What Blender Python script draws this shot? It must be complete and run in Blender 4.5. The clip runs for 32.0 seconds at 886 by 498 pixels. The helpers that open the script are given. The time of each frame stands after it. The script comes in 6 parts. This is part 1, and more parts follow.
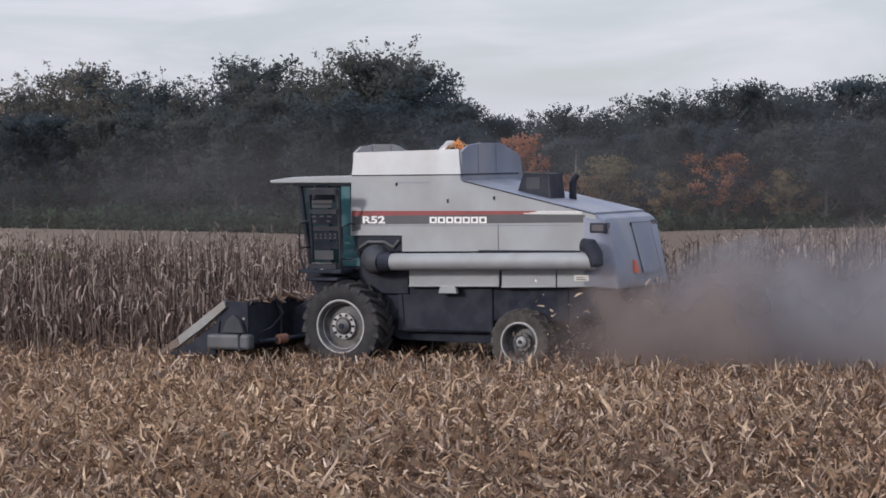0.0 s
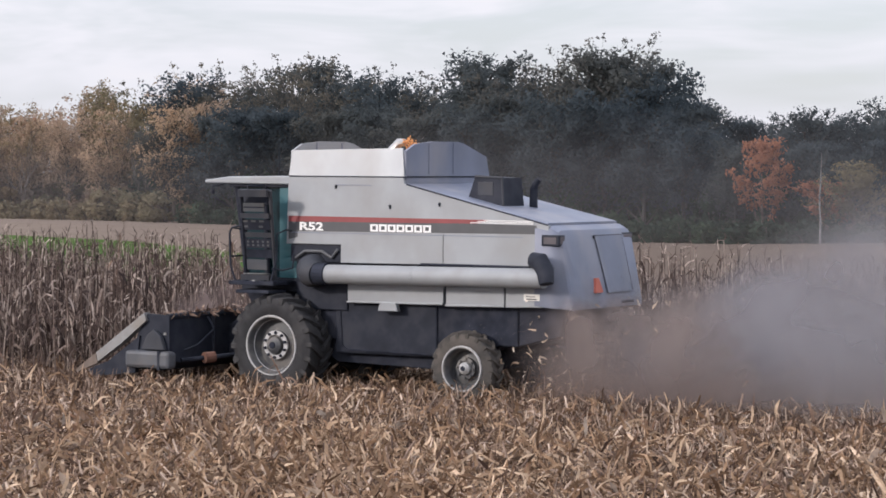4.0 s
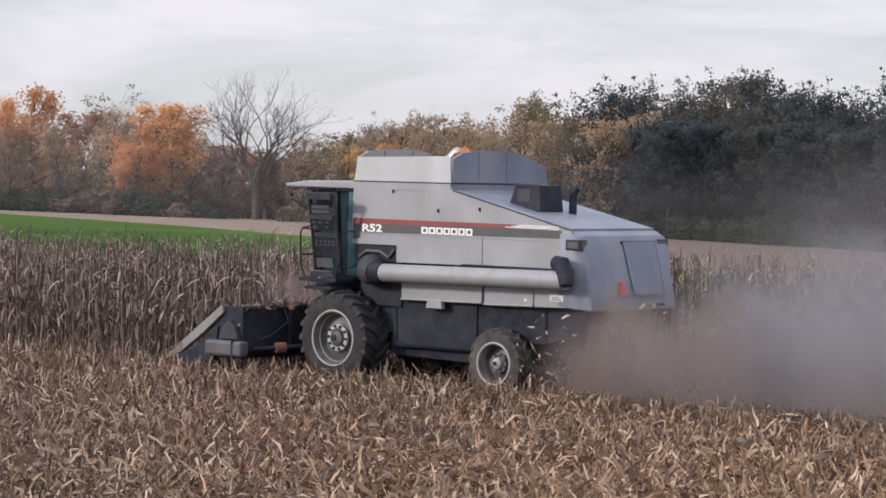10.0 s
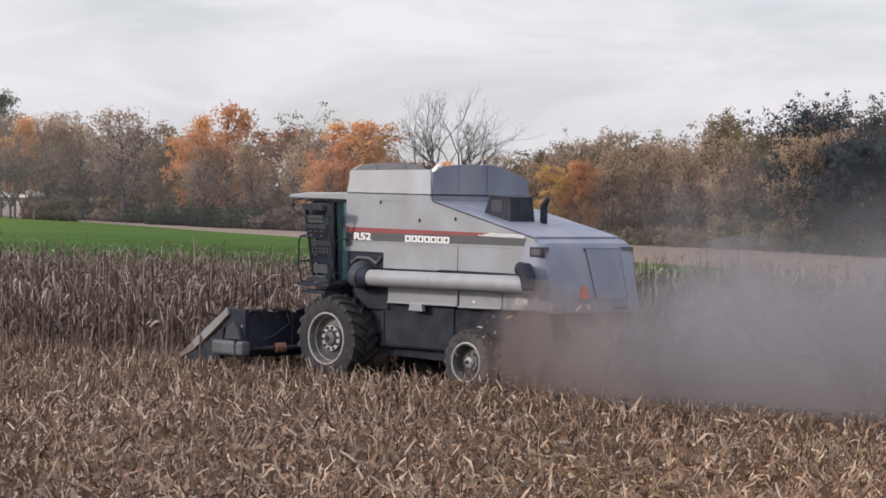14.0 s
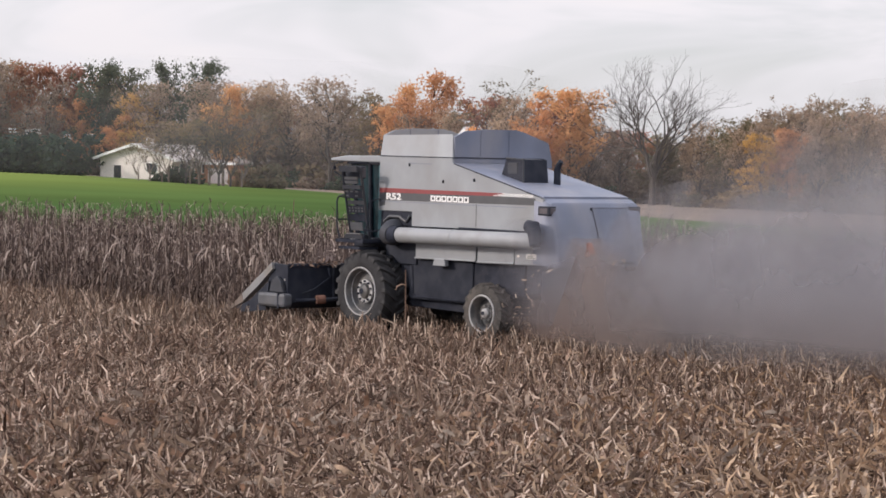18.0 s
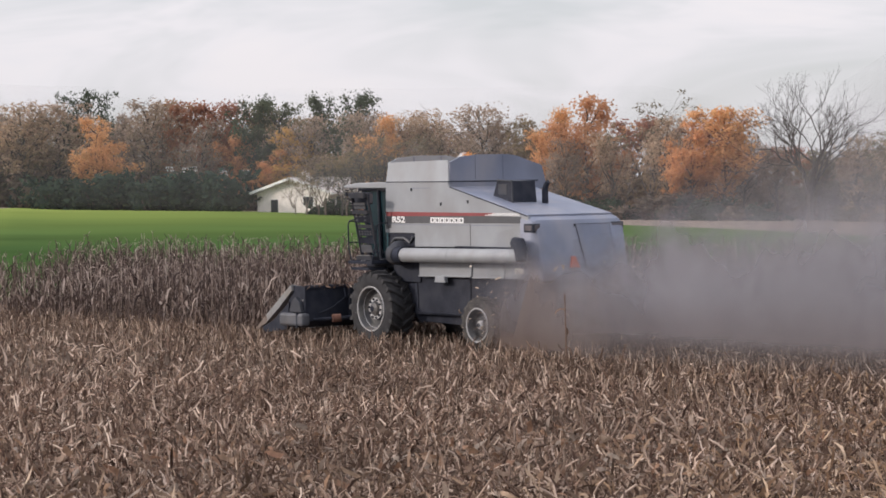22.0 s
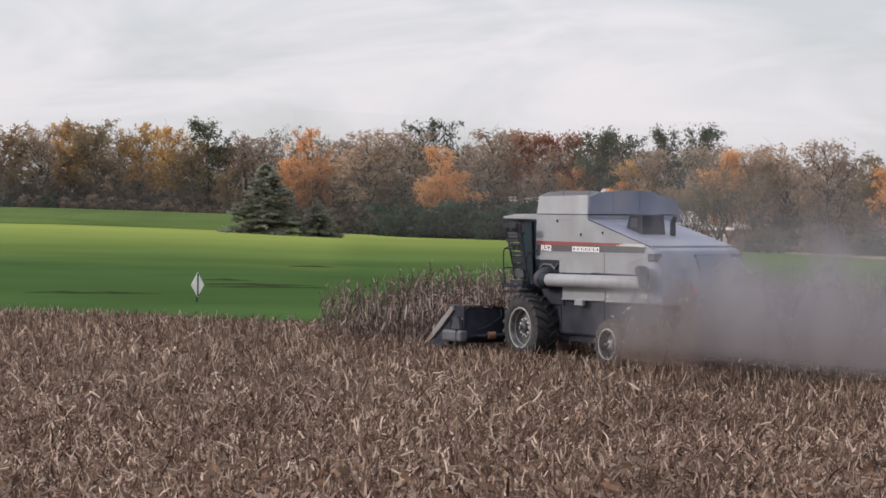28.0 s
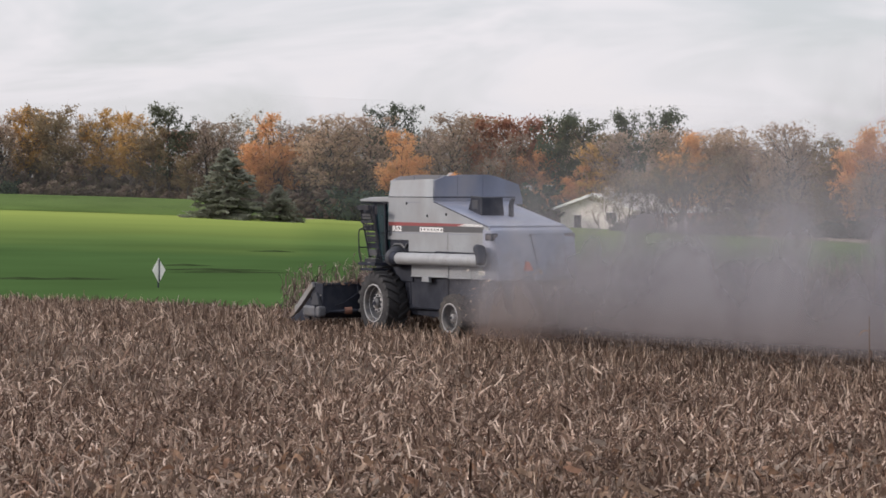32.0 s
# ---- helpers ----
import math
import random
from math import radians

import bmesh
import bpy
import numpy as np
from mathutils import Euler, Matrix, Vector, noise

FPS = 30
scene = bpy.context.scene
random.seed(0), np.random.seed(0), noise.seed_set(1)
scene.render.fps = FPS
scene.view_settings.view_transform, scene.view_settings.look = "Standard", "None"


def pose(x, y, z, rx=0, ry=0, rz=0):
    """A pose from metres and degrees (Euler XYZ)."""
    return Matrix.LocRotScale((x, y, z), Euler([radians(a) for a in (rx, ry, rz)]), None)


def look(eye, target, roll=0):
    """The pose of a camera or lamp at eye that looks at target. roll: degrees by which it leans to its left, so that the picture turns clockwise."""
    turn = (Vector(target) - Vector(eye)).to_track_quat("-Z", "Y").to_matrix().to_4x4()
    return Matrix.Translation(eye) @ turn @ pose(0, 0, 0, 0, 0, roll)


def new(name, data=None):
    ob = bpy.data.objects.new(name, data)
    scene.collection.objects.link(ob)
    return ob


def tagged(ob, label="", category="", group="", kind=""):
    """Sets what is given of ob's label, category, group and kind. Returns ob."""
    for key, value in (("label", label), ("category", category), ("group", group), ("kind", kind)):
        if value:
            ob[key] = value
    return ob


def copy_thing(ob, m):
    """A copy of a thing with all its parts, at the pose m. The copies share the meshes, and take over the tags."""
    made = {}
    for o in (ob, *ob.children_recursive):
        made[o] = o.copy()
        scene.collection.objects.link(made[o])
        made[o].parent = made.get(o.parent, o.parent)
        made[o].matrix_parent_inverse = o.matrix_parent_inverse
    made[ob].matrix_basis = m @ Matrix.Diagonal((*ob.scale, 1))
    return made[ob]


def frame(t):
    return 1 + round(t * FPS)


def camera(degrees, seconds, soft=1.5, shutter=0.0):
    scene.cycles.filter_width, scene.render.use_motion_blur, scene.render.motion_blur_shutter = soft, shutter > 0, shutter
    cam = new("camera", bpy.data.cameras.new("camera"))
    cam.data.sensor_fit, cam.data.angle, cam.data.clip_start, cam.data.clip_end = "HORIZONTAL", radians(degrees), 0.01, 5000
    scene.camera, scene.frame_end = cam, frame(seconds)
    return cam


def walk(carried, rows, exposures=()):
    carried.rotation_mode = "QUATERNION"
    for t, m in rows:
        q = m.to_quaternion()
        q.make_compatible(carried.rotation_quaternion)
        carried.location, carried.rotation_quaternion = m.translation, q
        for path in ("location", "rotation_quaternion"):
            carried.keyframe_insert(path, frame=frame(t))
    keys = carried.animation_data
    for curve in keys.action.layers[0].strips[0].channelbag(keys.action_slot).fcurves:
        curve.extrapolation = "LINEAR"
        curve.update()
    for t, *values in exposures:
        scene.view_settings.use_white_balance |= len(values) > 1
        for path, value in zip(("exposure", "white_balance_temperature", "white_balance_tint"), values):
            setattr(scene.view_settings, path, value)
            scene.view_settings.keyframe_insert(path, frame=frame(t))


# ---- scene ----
CAM_H = 3.87


def view(yaw, pitch, roll, x=0.03, y=0.03, z=CAM_H):
    """A camera pose: degrees left of +Y, degrees up, lean; where it stands."""
    a, b = radians(yaw), radians(pitch)
    way = Vector((-math.sin(a) * math.cos(b), math.cos(a) * math.cos(b), math.sin(b)))
    eye = Vector((x, y, z))
    return look(eye, eye + way, roll)


cam = camera(18.76, 32.0, soft=1.7)
walk(cam, [
    (0, view(26.356, -1.736, -1.133, 4.62, -9.18)),
    (0.5, view(27.350, -1.547, -0.709, 4.79, -9.18)),
    (1, view(28.074, -1.421, -0.761, 4.96, -9.18)),
    (1.5, view(28.836, -1.138, -0.452, 5.13, -9.18)),
    (2, view(29.147, -0.942, -0.427, 5.30, -9.18)),
    (2.5, view(29.861, -1.154, -0.598, 5.47, -9.18)),
    (4.5, view(32.299, -1.684, 0.248)),
    (5, view(33.491, -1.520, 0.625)),
    (5.5, view(34.039, -1.338, 0.975)),
    (6, view(34.952, -1.361, 0.548)),
    (6.5, view(35.962, -1.355, 0.589)),
    (7, view(37.248, -1.115, 0.926)),
    (7.5, view(37.686, -0.907, 1.249)),
    (8, view(38.105, -1.116, 0.864)),
    (8.5, view(39.057, -1.365, 0.720)),
    (9, view(40.134, -1.760, 0.981)),
    (9.5, view(40.508, -1.504, 0.814)),
    (10, view(40.592, -1.440, 0.914)),
    (10.5, view(41.080, -1.570, 0.835)),
    (11, view(41.805, -1.617, 0.948)),
    (11.5, view(42.828, -1.426, 1.127)),
    (12, view(43.215, -1.288, 1.337)),
    (12.5, view(43.913, -1.198, 1.099)),
    (13, view(44.159, -1.129, 0.599)),
    (13.5, view(44.605, -1.217, 0.856)),
    (15.5, view(45.095, -0.708, 0.829)),
    (16, view(46.118, -0.940, 1.145)),
    (16.5, view(46.064, -1.017, 1.083)),
    (17, view(47.480, -1.089, 0.309)),
    (17.5, view(48.329, -1.589, 0.704)),
    (18, view(49.051, -1.896, 0.997)),
    (18.5, view(49.098, -2.042, 1.121)),
    (19, view(49.789, -2.088, 1.081)),
    (19.5, view(49.647, -2.563, 0.484)),
    (20, view(49.519, -1.949, 0.185)),
    (20.5, view(50.475, -1.664, -0.062)),
    (21, view(51.634, -1.539, -0.361)),
    (21.5, view(52.052, -1.575, -0.870)),
    (22, view(52.421, -1.343, -1.049)),
    (22.5, view(53.164, -1.072, -0.848)),
    (23, view(53.196, -0.989, -0.963)),
    (23.5, view(53.556, -0.706, -0.779)),
    (24, view(54.070, -0.793, -0.554)),
    (24.5, view(54.523, -0.837, -0.454)),
    (25, view(54.996, -0.874, -0.552)),
    (25.5, view(55.687, -1.010, -0.780)),
    (26, view(56.624, -0.881, -0.632)),
    (26.5, view(58.215, -0.418, -0.481)),
    (28.5, view(59.842, -0.575, 0.119)),
    (29, view(59.949, -0.466, 0.006)),
    (29.5, view(59.367, -0.359, -0.079)),
    (30, view(59.332, -0.794, 0.310)),
    (30.5, view(59.173, -0.728, 0.594)),
    (31, view(58.685, -0.851, 0.769)),
    (31.5, view(58.627, -0.858, 0.214)),
    (32, view(58.872, -0.941, -0.100)),
], exposures=[(0, 0.02, 6020, 13), (2.5, 0.01, 6020, 13), (4.5, 0.36, 6200, 14), (8.0, 0.26, 6250, 14), (13.0, 0.20, 6300, 14), (19.0, 0.27, 6400, 15), (24.0, 0.14, 6400, 14), (29.0, 0.13, 6400, 14), (32, 0.14, 6400, 14)])

# ---- light ----
SUN_WAY = Vector((-0.45, -0.80, 0.34)).normalized()      # towards the sun
world = bpy.data.worlds.new("sky")
scene.world = world
world.use_nodes = True
wn, wl = world.node_tree.nodes, world.node_tree.links
wn.clear()
sky = wn.new("ShaderNodeTexSky")
sky.sky_type = "NISHITA"
sky.sun_disc = False
sky.sun_elevation = math.asin(SUN_WAY.z)
sky.sun_rotation = math.atan2(SUN_WAY.x, SUN_WAY.y)
blue = wn.new("ShaderNodeBackground")
blue.inputs["Strength"].default_value = 0.10
wl.new(sky.outputs[0], blue.inputs[0])
coord = wn.new("ShaderNodeTexCoord")
mapping = wn.new("ShaderNodeMapping")
mapping.inputs["Scale"].default_value = (4.6, 4.6, 17.0)
wl.new(coord.outputs["Generated"], mapping.inputs[0])
puffs = wn.new("ShaderNodeTexNoise")
puffs.inputs["Scale"].default_value = 1.7
puffs.inputs["Detail"].default_value = 4.0
puffs.inputs["Roughness"].default_value = 0.58
puffs.inputs["Distortion"].default_value = 0.6
wl.new(mapping.outputs[0], puffs.inputs["Vector"])
cover = wn.new("ShaderNodeMapRange")
cover.inputs["From Min"].default_value = 0.38
cover.inputs["From Max"].default_value = 0.60
cover.inputs["To Min"].default_value = 0.70
wl.new(puffs.outputs[0], cover.inputs[0])
tone = wn.new("ShaderNodeValToRGB")
tone.color_ramp.elements[0].color = (0.782, 0.798, 0.826, 1)
tone.color_ramp.elements[1].color = (0.90, 0.877, 0.872, 1)
tone.color_ramp.elements[0].position = 0.40
tone.color_ramp.elements[1].position = 0.68
wl.new(puffs.outputs[0], tone.inputs[0])
cloud = wn.new("ShaderNodeBackground")
# an overcast sky is brighter overhead than at the horizon
height = wn.new("ShaderNodeSeparateXYZ")
wl.new(coord.outputs["Generated"], height.inputs[0])
overhead = wn.new("ShaderNodeMapRange")
overhead.inputs["To Min"].default_value = 0.775
overhead.inputs["To Max"].default_value = 2.0
wl.new(height.outputs["Z"], overhead.inputs[0])
wl.new(overhead.outputs[0], cloud.inputs["Strength"])
wl.new(tone.outputs[0], cloud.inputs[0])
blend = wn.new("ShaderNodeMixShader")
wl.new(cover.outputs[0], blend.inputs[0])
wl.new(blue.outputs[0], blend.inputs[1])
wl.new(cloud.outputs[0], blend.inputs[2])
wout = wn.new("ShaderNodeOutputWorld")
wl.new(blend.outputs[0], wout.inputs[0])

sun = new("sun", bpy.data.lights.new("sun", "SUN"))
sun.data.energy = 1.95
sun.data.angle = radians(6)
sun.data.color = (1.0, 0.89, 0.77)
sun.matrix_world = look(SUN_WAY * 300, (0, 0, 0))

# ---- materials ----


def mat(name, colour, rough=0.6, metal=0.0, vary=0.25, scale=3.0, bump=0.0, bump_scale=40.0, dirt=None, dirt_scale=1.2,
        island=0.0, per_object=0.0, ramp=None, through_light=0.0, spec=0.5, thin=0.0, streak=1.0):
    """A node material: a base colour with noise at two scales, an optional dirt colour in patches, an optional ramp of
    colours taken by island or object."""
    m = bpy.data.materials.new(name)
    m.use_nodes = True
    n, l = m.node_tree.nodes, m.node_tree.links
    bsdf = n["Principled BSDF"]
    bsdf.inputs["Roughness"].default_value = rough
    bsdf.inputs["Metallic"].default_value = metal
    bsdf.inputs["Specular IOR Level"].default_value = spec
    tc = n.new("ShaderNodeTexCoord")

    def noise_node(s, detail=4.0):
        t = n.new("ShaderNodeTexNoise")
        t.inputs["Scale"].default_value = s
        t.inputs["Detail"].default_value = detail
        l.new(tc.outputs["Object"], t.inputs["Vector"])
        return t

    def mixed(a, b, fac, mode="MIX"):
        x = n.new("ShaderNodeMix")
        x.data_type, x.blend_type = "RGBA", mode
        for sock, v in ((x.inputs[0], fac), (x.inputs[6], a), (x.inputs[7], b)):
            if isinstance(v, (int, float)):
                sock.default_value = v
            elif isinstance(v, tuple):
                sock.default_value = (*v[:3], 1)
            else:
                l.new(v, sock)
        return x.outputs[2]

    base = tuple(colour)
    if ramp:
        r = n.new("ShaderNodeValToRGB")
        els = r.color_ramp.elements
        els[0].color, els[1].color = (*ramp[0], 1), (*ramp[-1], 1)
        for k in range(1, len(ramp) - 1):
            els.new(k / (len(ramp) - 1)).color = (*ramp[k], 1)
        if per_object and not island:
            src = n.new("ShaderNodeObjectInfo").outputs["Random"]
        elif per_object:
            add = n.new("ShaderNodeMath")
            add.operation = "MULTIPLY_ADD"
            l.new(n.new("ShaderNodeNewGeometry").outputs["Random Per Island"], add.inputs[0])
            add.inputs[1].default_value = island
            mul = n.new("ShaderNodeMath")
            mul.operation = "MULTIPLY"
            l.new(n.new("ShaderNodeObjectInfo").outputs["Random"], mul.inputs[0])
            mul.inputs[1].default_value = per_object
            l.new(mul.outputs[0], add.inputs[2])
            src = add.outputs[0]
        else:
            src = n.new("ShaderNodeNewGeometry").outputs["Random Per Island"]
        l.new(src, r.inputs[0])
        base = r.outputs[0]
    a = noise_node(scale)
    mr = n.new("ShaderNodeMapRange")
    mr.inputs["From Min"].default_value, mr.inputs["From Max"].default_value = 0.3, 0.7
    mr.inputs["To Min"].default_value, mr.inputs["To Max"].default_value = 1 - vary, 1 + vary * 0.6
    l.new(a.outputs[0], mr.inputs[0])
    grey = n.new("ShaderNodeCombineColor")
    for k in range(3):
        l.new(mr.outputs[0], grey.inputs[k])
    col = mixed(base, grey.outputs[0], 1.0, "MULTIPLY")
    if dirt:
        d = noise_node(dirt_scale, 6.0)
        if streak != 1.0:
            run = n.new("ShaderNodeMapping")
            run.inputs["Scale"].default_value = (1, 1, streak)
            l.new(tc.outputs["Object"], run.inputs[0])
            l.new(run.outputs[0], d.inputs["Vector"])
        dr = n.new("ShaderNodeMapRange")
        dr.inputs["From Min"].default_value, dr.inputs["From Max"].default_value = 0.45, 0.72
        dr.inputs["To Max"].default_value = 0.75
        l.new(d.outputs[0], dr.inputs[0])
        col = mixed(col, dirt, dr.outputs[0])
    l.new(col, bsdf.inputs["Base Color"])
    if bump:
        bn = noise_node(bump_scale, 5.0)
        b = n.new("ShaderNodeBump")
        b.inputs["Strength"].default_value = bump
        b.inputs["Distance"].default_value = 0.02
        l.new(bn.outputs[0], b.inputs["Height"])
        l.new(b.outputs[0], bsdf.inputs["Normal"])
    if through_light:
        tr = n.new("ShaderNodeBsdfTranslucent")
        l.new(col, tr.inputs[0])
        mx = n.new("ShaderNodeMixShader")
        mx.inputs[0].default_value = through_light
        l.new(bsdf.outputs[0], mx.inputs[1])
        l.new(tr.outputs[0], mx.inputs[2])
        l.new(mx.outputs[0], n["Material Output"].inputs[0])
    if thin:
        clear = n.new("ShaderNodeBsdfTransparent")
        veil = n.new("ShaderNodeMixShader")
        veil.inputs[0].default_value = thin
        l.new(n["Material Output"].inputs[0].links[0].from_socket, veil.inputs[1])
        l.new(clear.outputs[0], veil.inputs[2])
        l.new(veil.outputs[0], n["Material Output"].inputs[0])
    return m


SILVER = mat("silver_paint", (0.302, 0.321, 0.347), 0.42, 0.2, 0.13, 1.1, dirt=(0.245, 0.249, 0.256), dirt_scale=1.3, bump=0.10, bump_scale=2.2, streak=0.8)
# silver made darker and bluer: the shade on rear-facing sheets, put into the colour
SHADE_GREY = mat("shade_grey_silver", (0.168, 0.190, 0.258), 0.55, 0.1, 0.16, 1.2, dirt=(0.235, 0.235, 0.268), dirt_scale=1.5, bump=0.10, bump_scale=2.5, streak=0.5)
AUGER_PAINT = mat("auger_paint", (0.292, 0.306, 0.325), 0.6, 0.05, 0.14, 1.4, dirt=(0.235, 0.235, 0.238), dirt_scale=2.2, bump=0.08, bump_scale=3.0)
BLACK_STRIPE = mat("charcoal_decal", (0.066, 0.068, 0.076), 0.5, 0, 0.15)
RED_STRIPE = mat("red_decal", (0.225, 0.042, 0.046), 0.5, 0, 0.15)
WHITE_DECAL = mat("white_decal", (0.80, 0.80, 0.80), 0.5, 0, 0.05)
DARK = mat("dark_steel", (0.027, 0.031, 0.046), 0.75, 0.0, 0.4, 4.0, dirt=(0.042, 0.043, 0.051), dirt_scale=2.0, bump=0.1, spec=0.12)
BLACK = mat("black_paint", (0.025, 0.029, 0.043), 0.6, 0, 0.3, dirt=(0.038, 0.040, 0.049), dirt_scale=3, spec=0.15)
RUBBER = mat("tyre_rubber", (0.034, 0.034, 0.037), 0.85, 0, 0.3, 6.0, dirt=(0.072, 0.069, 0.070), dirt_scale=2.4, bump=0.15, spec=0.25)
DUSTY_RUBBER = mat("dusty_rubber", (0.060, 0.057, 0.055), 0.9, 0, 0.3, 6.0, dirt=(0.14, 0.122, 0.108), dirt_scale=2.4, bump=0.15, spec=0.2)
RIM = mat("rim_paint", (0.075, 0.078, 0.085), 0.55, 0.1, 0.15, 5.0, dirt=(0.22, 0.2, 0.18), dirt_scale=4)
RING = mat("rim_ring_paint", (0.46, 0.46, 0.47), 0.5, 0.1, 0.15, 5.0, dirt=(0.25, 0.23, 0.21), dirt_scale=5)
TEAL_POST = mat("teal_paint", (0.045, 0.145, 0.175), 0.4, 0.0, 0.15)
TEAL = mat("teal_glass", (0.014, 0.036, 0.046), 0.18, 0.0, 0.15, spec=0.5)
LAMP_GLASS = mat("lamp_lens", (0.10, 0.09, 0.10), 0.25, 0, 0.2)
ORANGE = mat("orange_reflector", (0.48, 0.12, 0.08), 0.6, 0, 0.2)
GRAIN = mat("corn_grain", (0.75, 0.36, 0.13), 0.7, 0, 0.3, 30)
CHROME = mat("worn_steel", (0.45, 0.45, 0.46), 0.35, 0.8, 0.2)
SNOUT = mat("grey_poly_snout", (0.085, 0.09, 0.10), 0.5, 0, 0.2, dirt=(0.13, 0.115, 0.1), dirt_scale=2)
STEEL_PLATE = mat("scuffed_plate", (0.265, 0.268, 0.275), 0.45, 0.4, 0.2, dirt=(0.2, 0.17, 0.14), dirt_scale=2)

SIGN_YELLOW = mat("sign_yellow", (0.85, 0.42, 0.02), 0.5, 0, 0.08)
SIGN_BACK = mat("sign_back", (0.72, 0.71, 0.67), 0.5, 0.0, 0.1)
SOIL = mat("field_soil", (0.085, 0.062, 0.048), 0.95, 0, 0.35, 0.6, bump=0.6, bump_scale=6, dirt=(0.17, 0.125, 0.09), dirt_scale=3.0, spec=0.05)
HUSK = mat("husks", (0, 0, 0), 0.75, 0, 0.3, 12.0, ramp=[(0.14, 0.10, 0.078), (0.22, 0.15, 0.11), (0.30, 0.25, 0.21), (0.29, 0.19, 0.128), (0.25, 0.145, 0.098)], through_light=0.25, spec=0.1)
COVER = mat("dark_grey_cover", (0.048, 0.052, 0.064), 0.6, 0, 0.2, dirt=(0.068, 0.066, 0.070), dirt_scale=2, spec=0.2)
GEAR_GREY = mat("gear_cover_grey", (0.078, 0.083, 0.097), 0.55, 0, 0.2, dirt=(0.10, 0.092, 0.09), dirt_scale=2.5, bump=0.1)
ROAD = mat("tan_strip", (0.245, 0.198, 0.168), 0.9, 0, 0.22, 0.3, dirt=(0.195, 0.162, 0.132), dirt_scale=0.1, spec=0.0)


def brown_to_tan():
    """The strip is brown at its eastern end and paler tan further west; u of the map runs along it."""
    n, l = ROAD.node_tree.nodes, ROAD.node_tree.links
    bsdf = n["Principled BSDF"]
    pale = bsdf.inputs["Base Color"].links[0].from_socket
    uv, sep, along, x = n.new("ShaderNodeUVMap"), n.new("ShaderNodeSeparateXYZ"), n.new("ShaderNodeMapRange"), n.new("ShaderNodeMix")
    uv.uv_map = "spread"
    l.new(uv.outputs[0], sep.inputs[0])
    along.inputs["From Min"].default_value, along.inputs["From Max"].default_value = 0.40, 0.68
    l.new(sep.outputs[0], along.inputs[0])
    x.data_type, x.blend_type = "RGBA", "MIX"
    l.new(along.outputs[0], x.inputs[0])
    x.inputs[6].default_value = (0.135, 0.108, 0.092, 1)
    l.new(pale, x.inputs[7])
    l.new(x.outputs[2], bsdf.inputs["Base Color"])


brown_to_tan()
LITTER = mat("corn_litter", (0, 0, 0), 0.75, 0, 0.25, 9.0, ramp=[(0.047, 0.028, 0.022), (0.103, 0.062, 0.047), (0.190, 0.121, 0.090), (0.385, 0.266, 0.200), (0.76, 0.61, 0.51)], through_light=0.15, spec=0.12, dirt=(0.070, 0.046, 0.035), dirt_scale=0.3)
CORN = mat("dry_corn", (0, 0, 0), 0.8, 0, 0.25, 6.0, ramp=[(0.049, 0.037, 0.037), (0.078, 0.057, 0.052), (0.123, 0.090, 0.078), (0.245, 0.190, 0.165), (0.55, 0.46, 0.405)], through_light=0.2, spec=0.1)
BARK = mat("bark", (0.085, 0.072, 0.064), 0.9, 0, 0.3, 3.0, bump=0.4, bump_scale=12)
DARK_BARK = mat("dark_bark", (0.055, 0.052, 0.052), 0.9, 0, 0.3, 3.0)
PALE_BARK = mat("pale_bark", (0.165, 0.135, 0.118), 0.9, 0, 0.3, 3.0)


def leaf_mat(name, ramp, spread=0.35):
    return mat(name, (0, 0, 0), 0.8, 0, 0.3, 0.35, ramp=ramp, island=spread, per_object=1 - spread, through_light=0.48, spec=0.1)


# dark bluish greens: the shade over the eastern wood, put into the leaf colour
LEAF_SHADED = leaf_mat("shade_dark_leaves", [(0.062, 0.080, 0.096), (0.072, 0.089, 0.102), (0.086, 0.098, 0.102), (0.110, 0.110, 0.100)], 0.18)
LEAF_OLIVE = leaf_mat("olive_brown_leaves", [(0.16, 0.15, 0.10), (0.22, 0.185, 0.12), (0.29, 0.215, 0.13), (0.36, 0.25, 0.145)], 0.18)
LEAF_BROWN = leaf_mat("brown_leaves", [(0.29, 0.232, 0.188), (0.37, 0.285, 0.218), (0.44, 0.325, 0.238), (0.50, 0.36, 0.24)], 0.16)
LEAF_ORANGE = leaf_mat("orange_leaves", [(0.50, 0.27, 0.16), (0.62, 0.315, 0.16), (0.68, 0.345, 0.165), (0.71, 0.42, 0.20)], 0.25)
LEAF_GOLD = leaf_mat("golden_leaves", [(0.44, 0.275, 0.11), (0.55, 0.34, 0.125), (0.63, 0.385, 0.14)])
LEAF_RED = leaf_mat("russet_leaves", [(0.31, 0.155, 0.115), (0.37, 0.18, 0.12), (0.40, 0.215, 0.13)])
LEAF_GREEN = leaf_mat("green_leaves", [(0.095, 0.115, 0.09), (0.115, 0.135, 0.095), (0.15, 0.155, 0.10)])
LEAF_HEDGE = leaf_mat("hedge_leaves", [(0.036, 0.058, 0.046), (0.046, 0.074, 0.054), (0.066, 0.096, 0.060)])
NEEDLE = leaf_mat("spruce_needles", [(0.24, 0.255, 0.21), (0.31, 0.31, 0.235)])
DUST = mat("dust", (0.45, 0.41, 0.42), 0.95, 0, 0.1, 1.0, through_light=0.5, spec=0.0, thin=0.5)


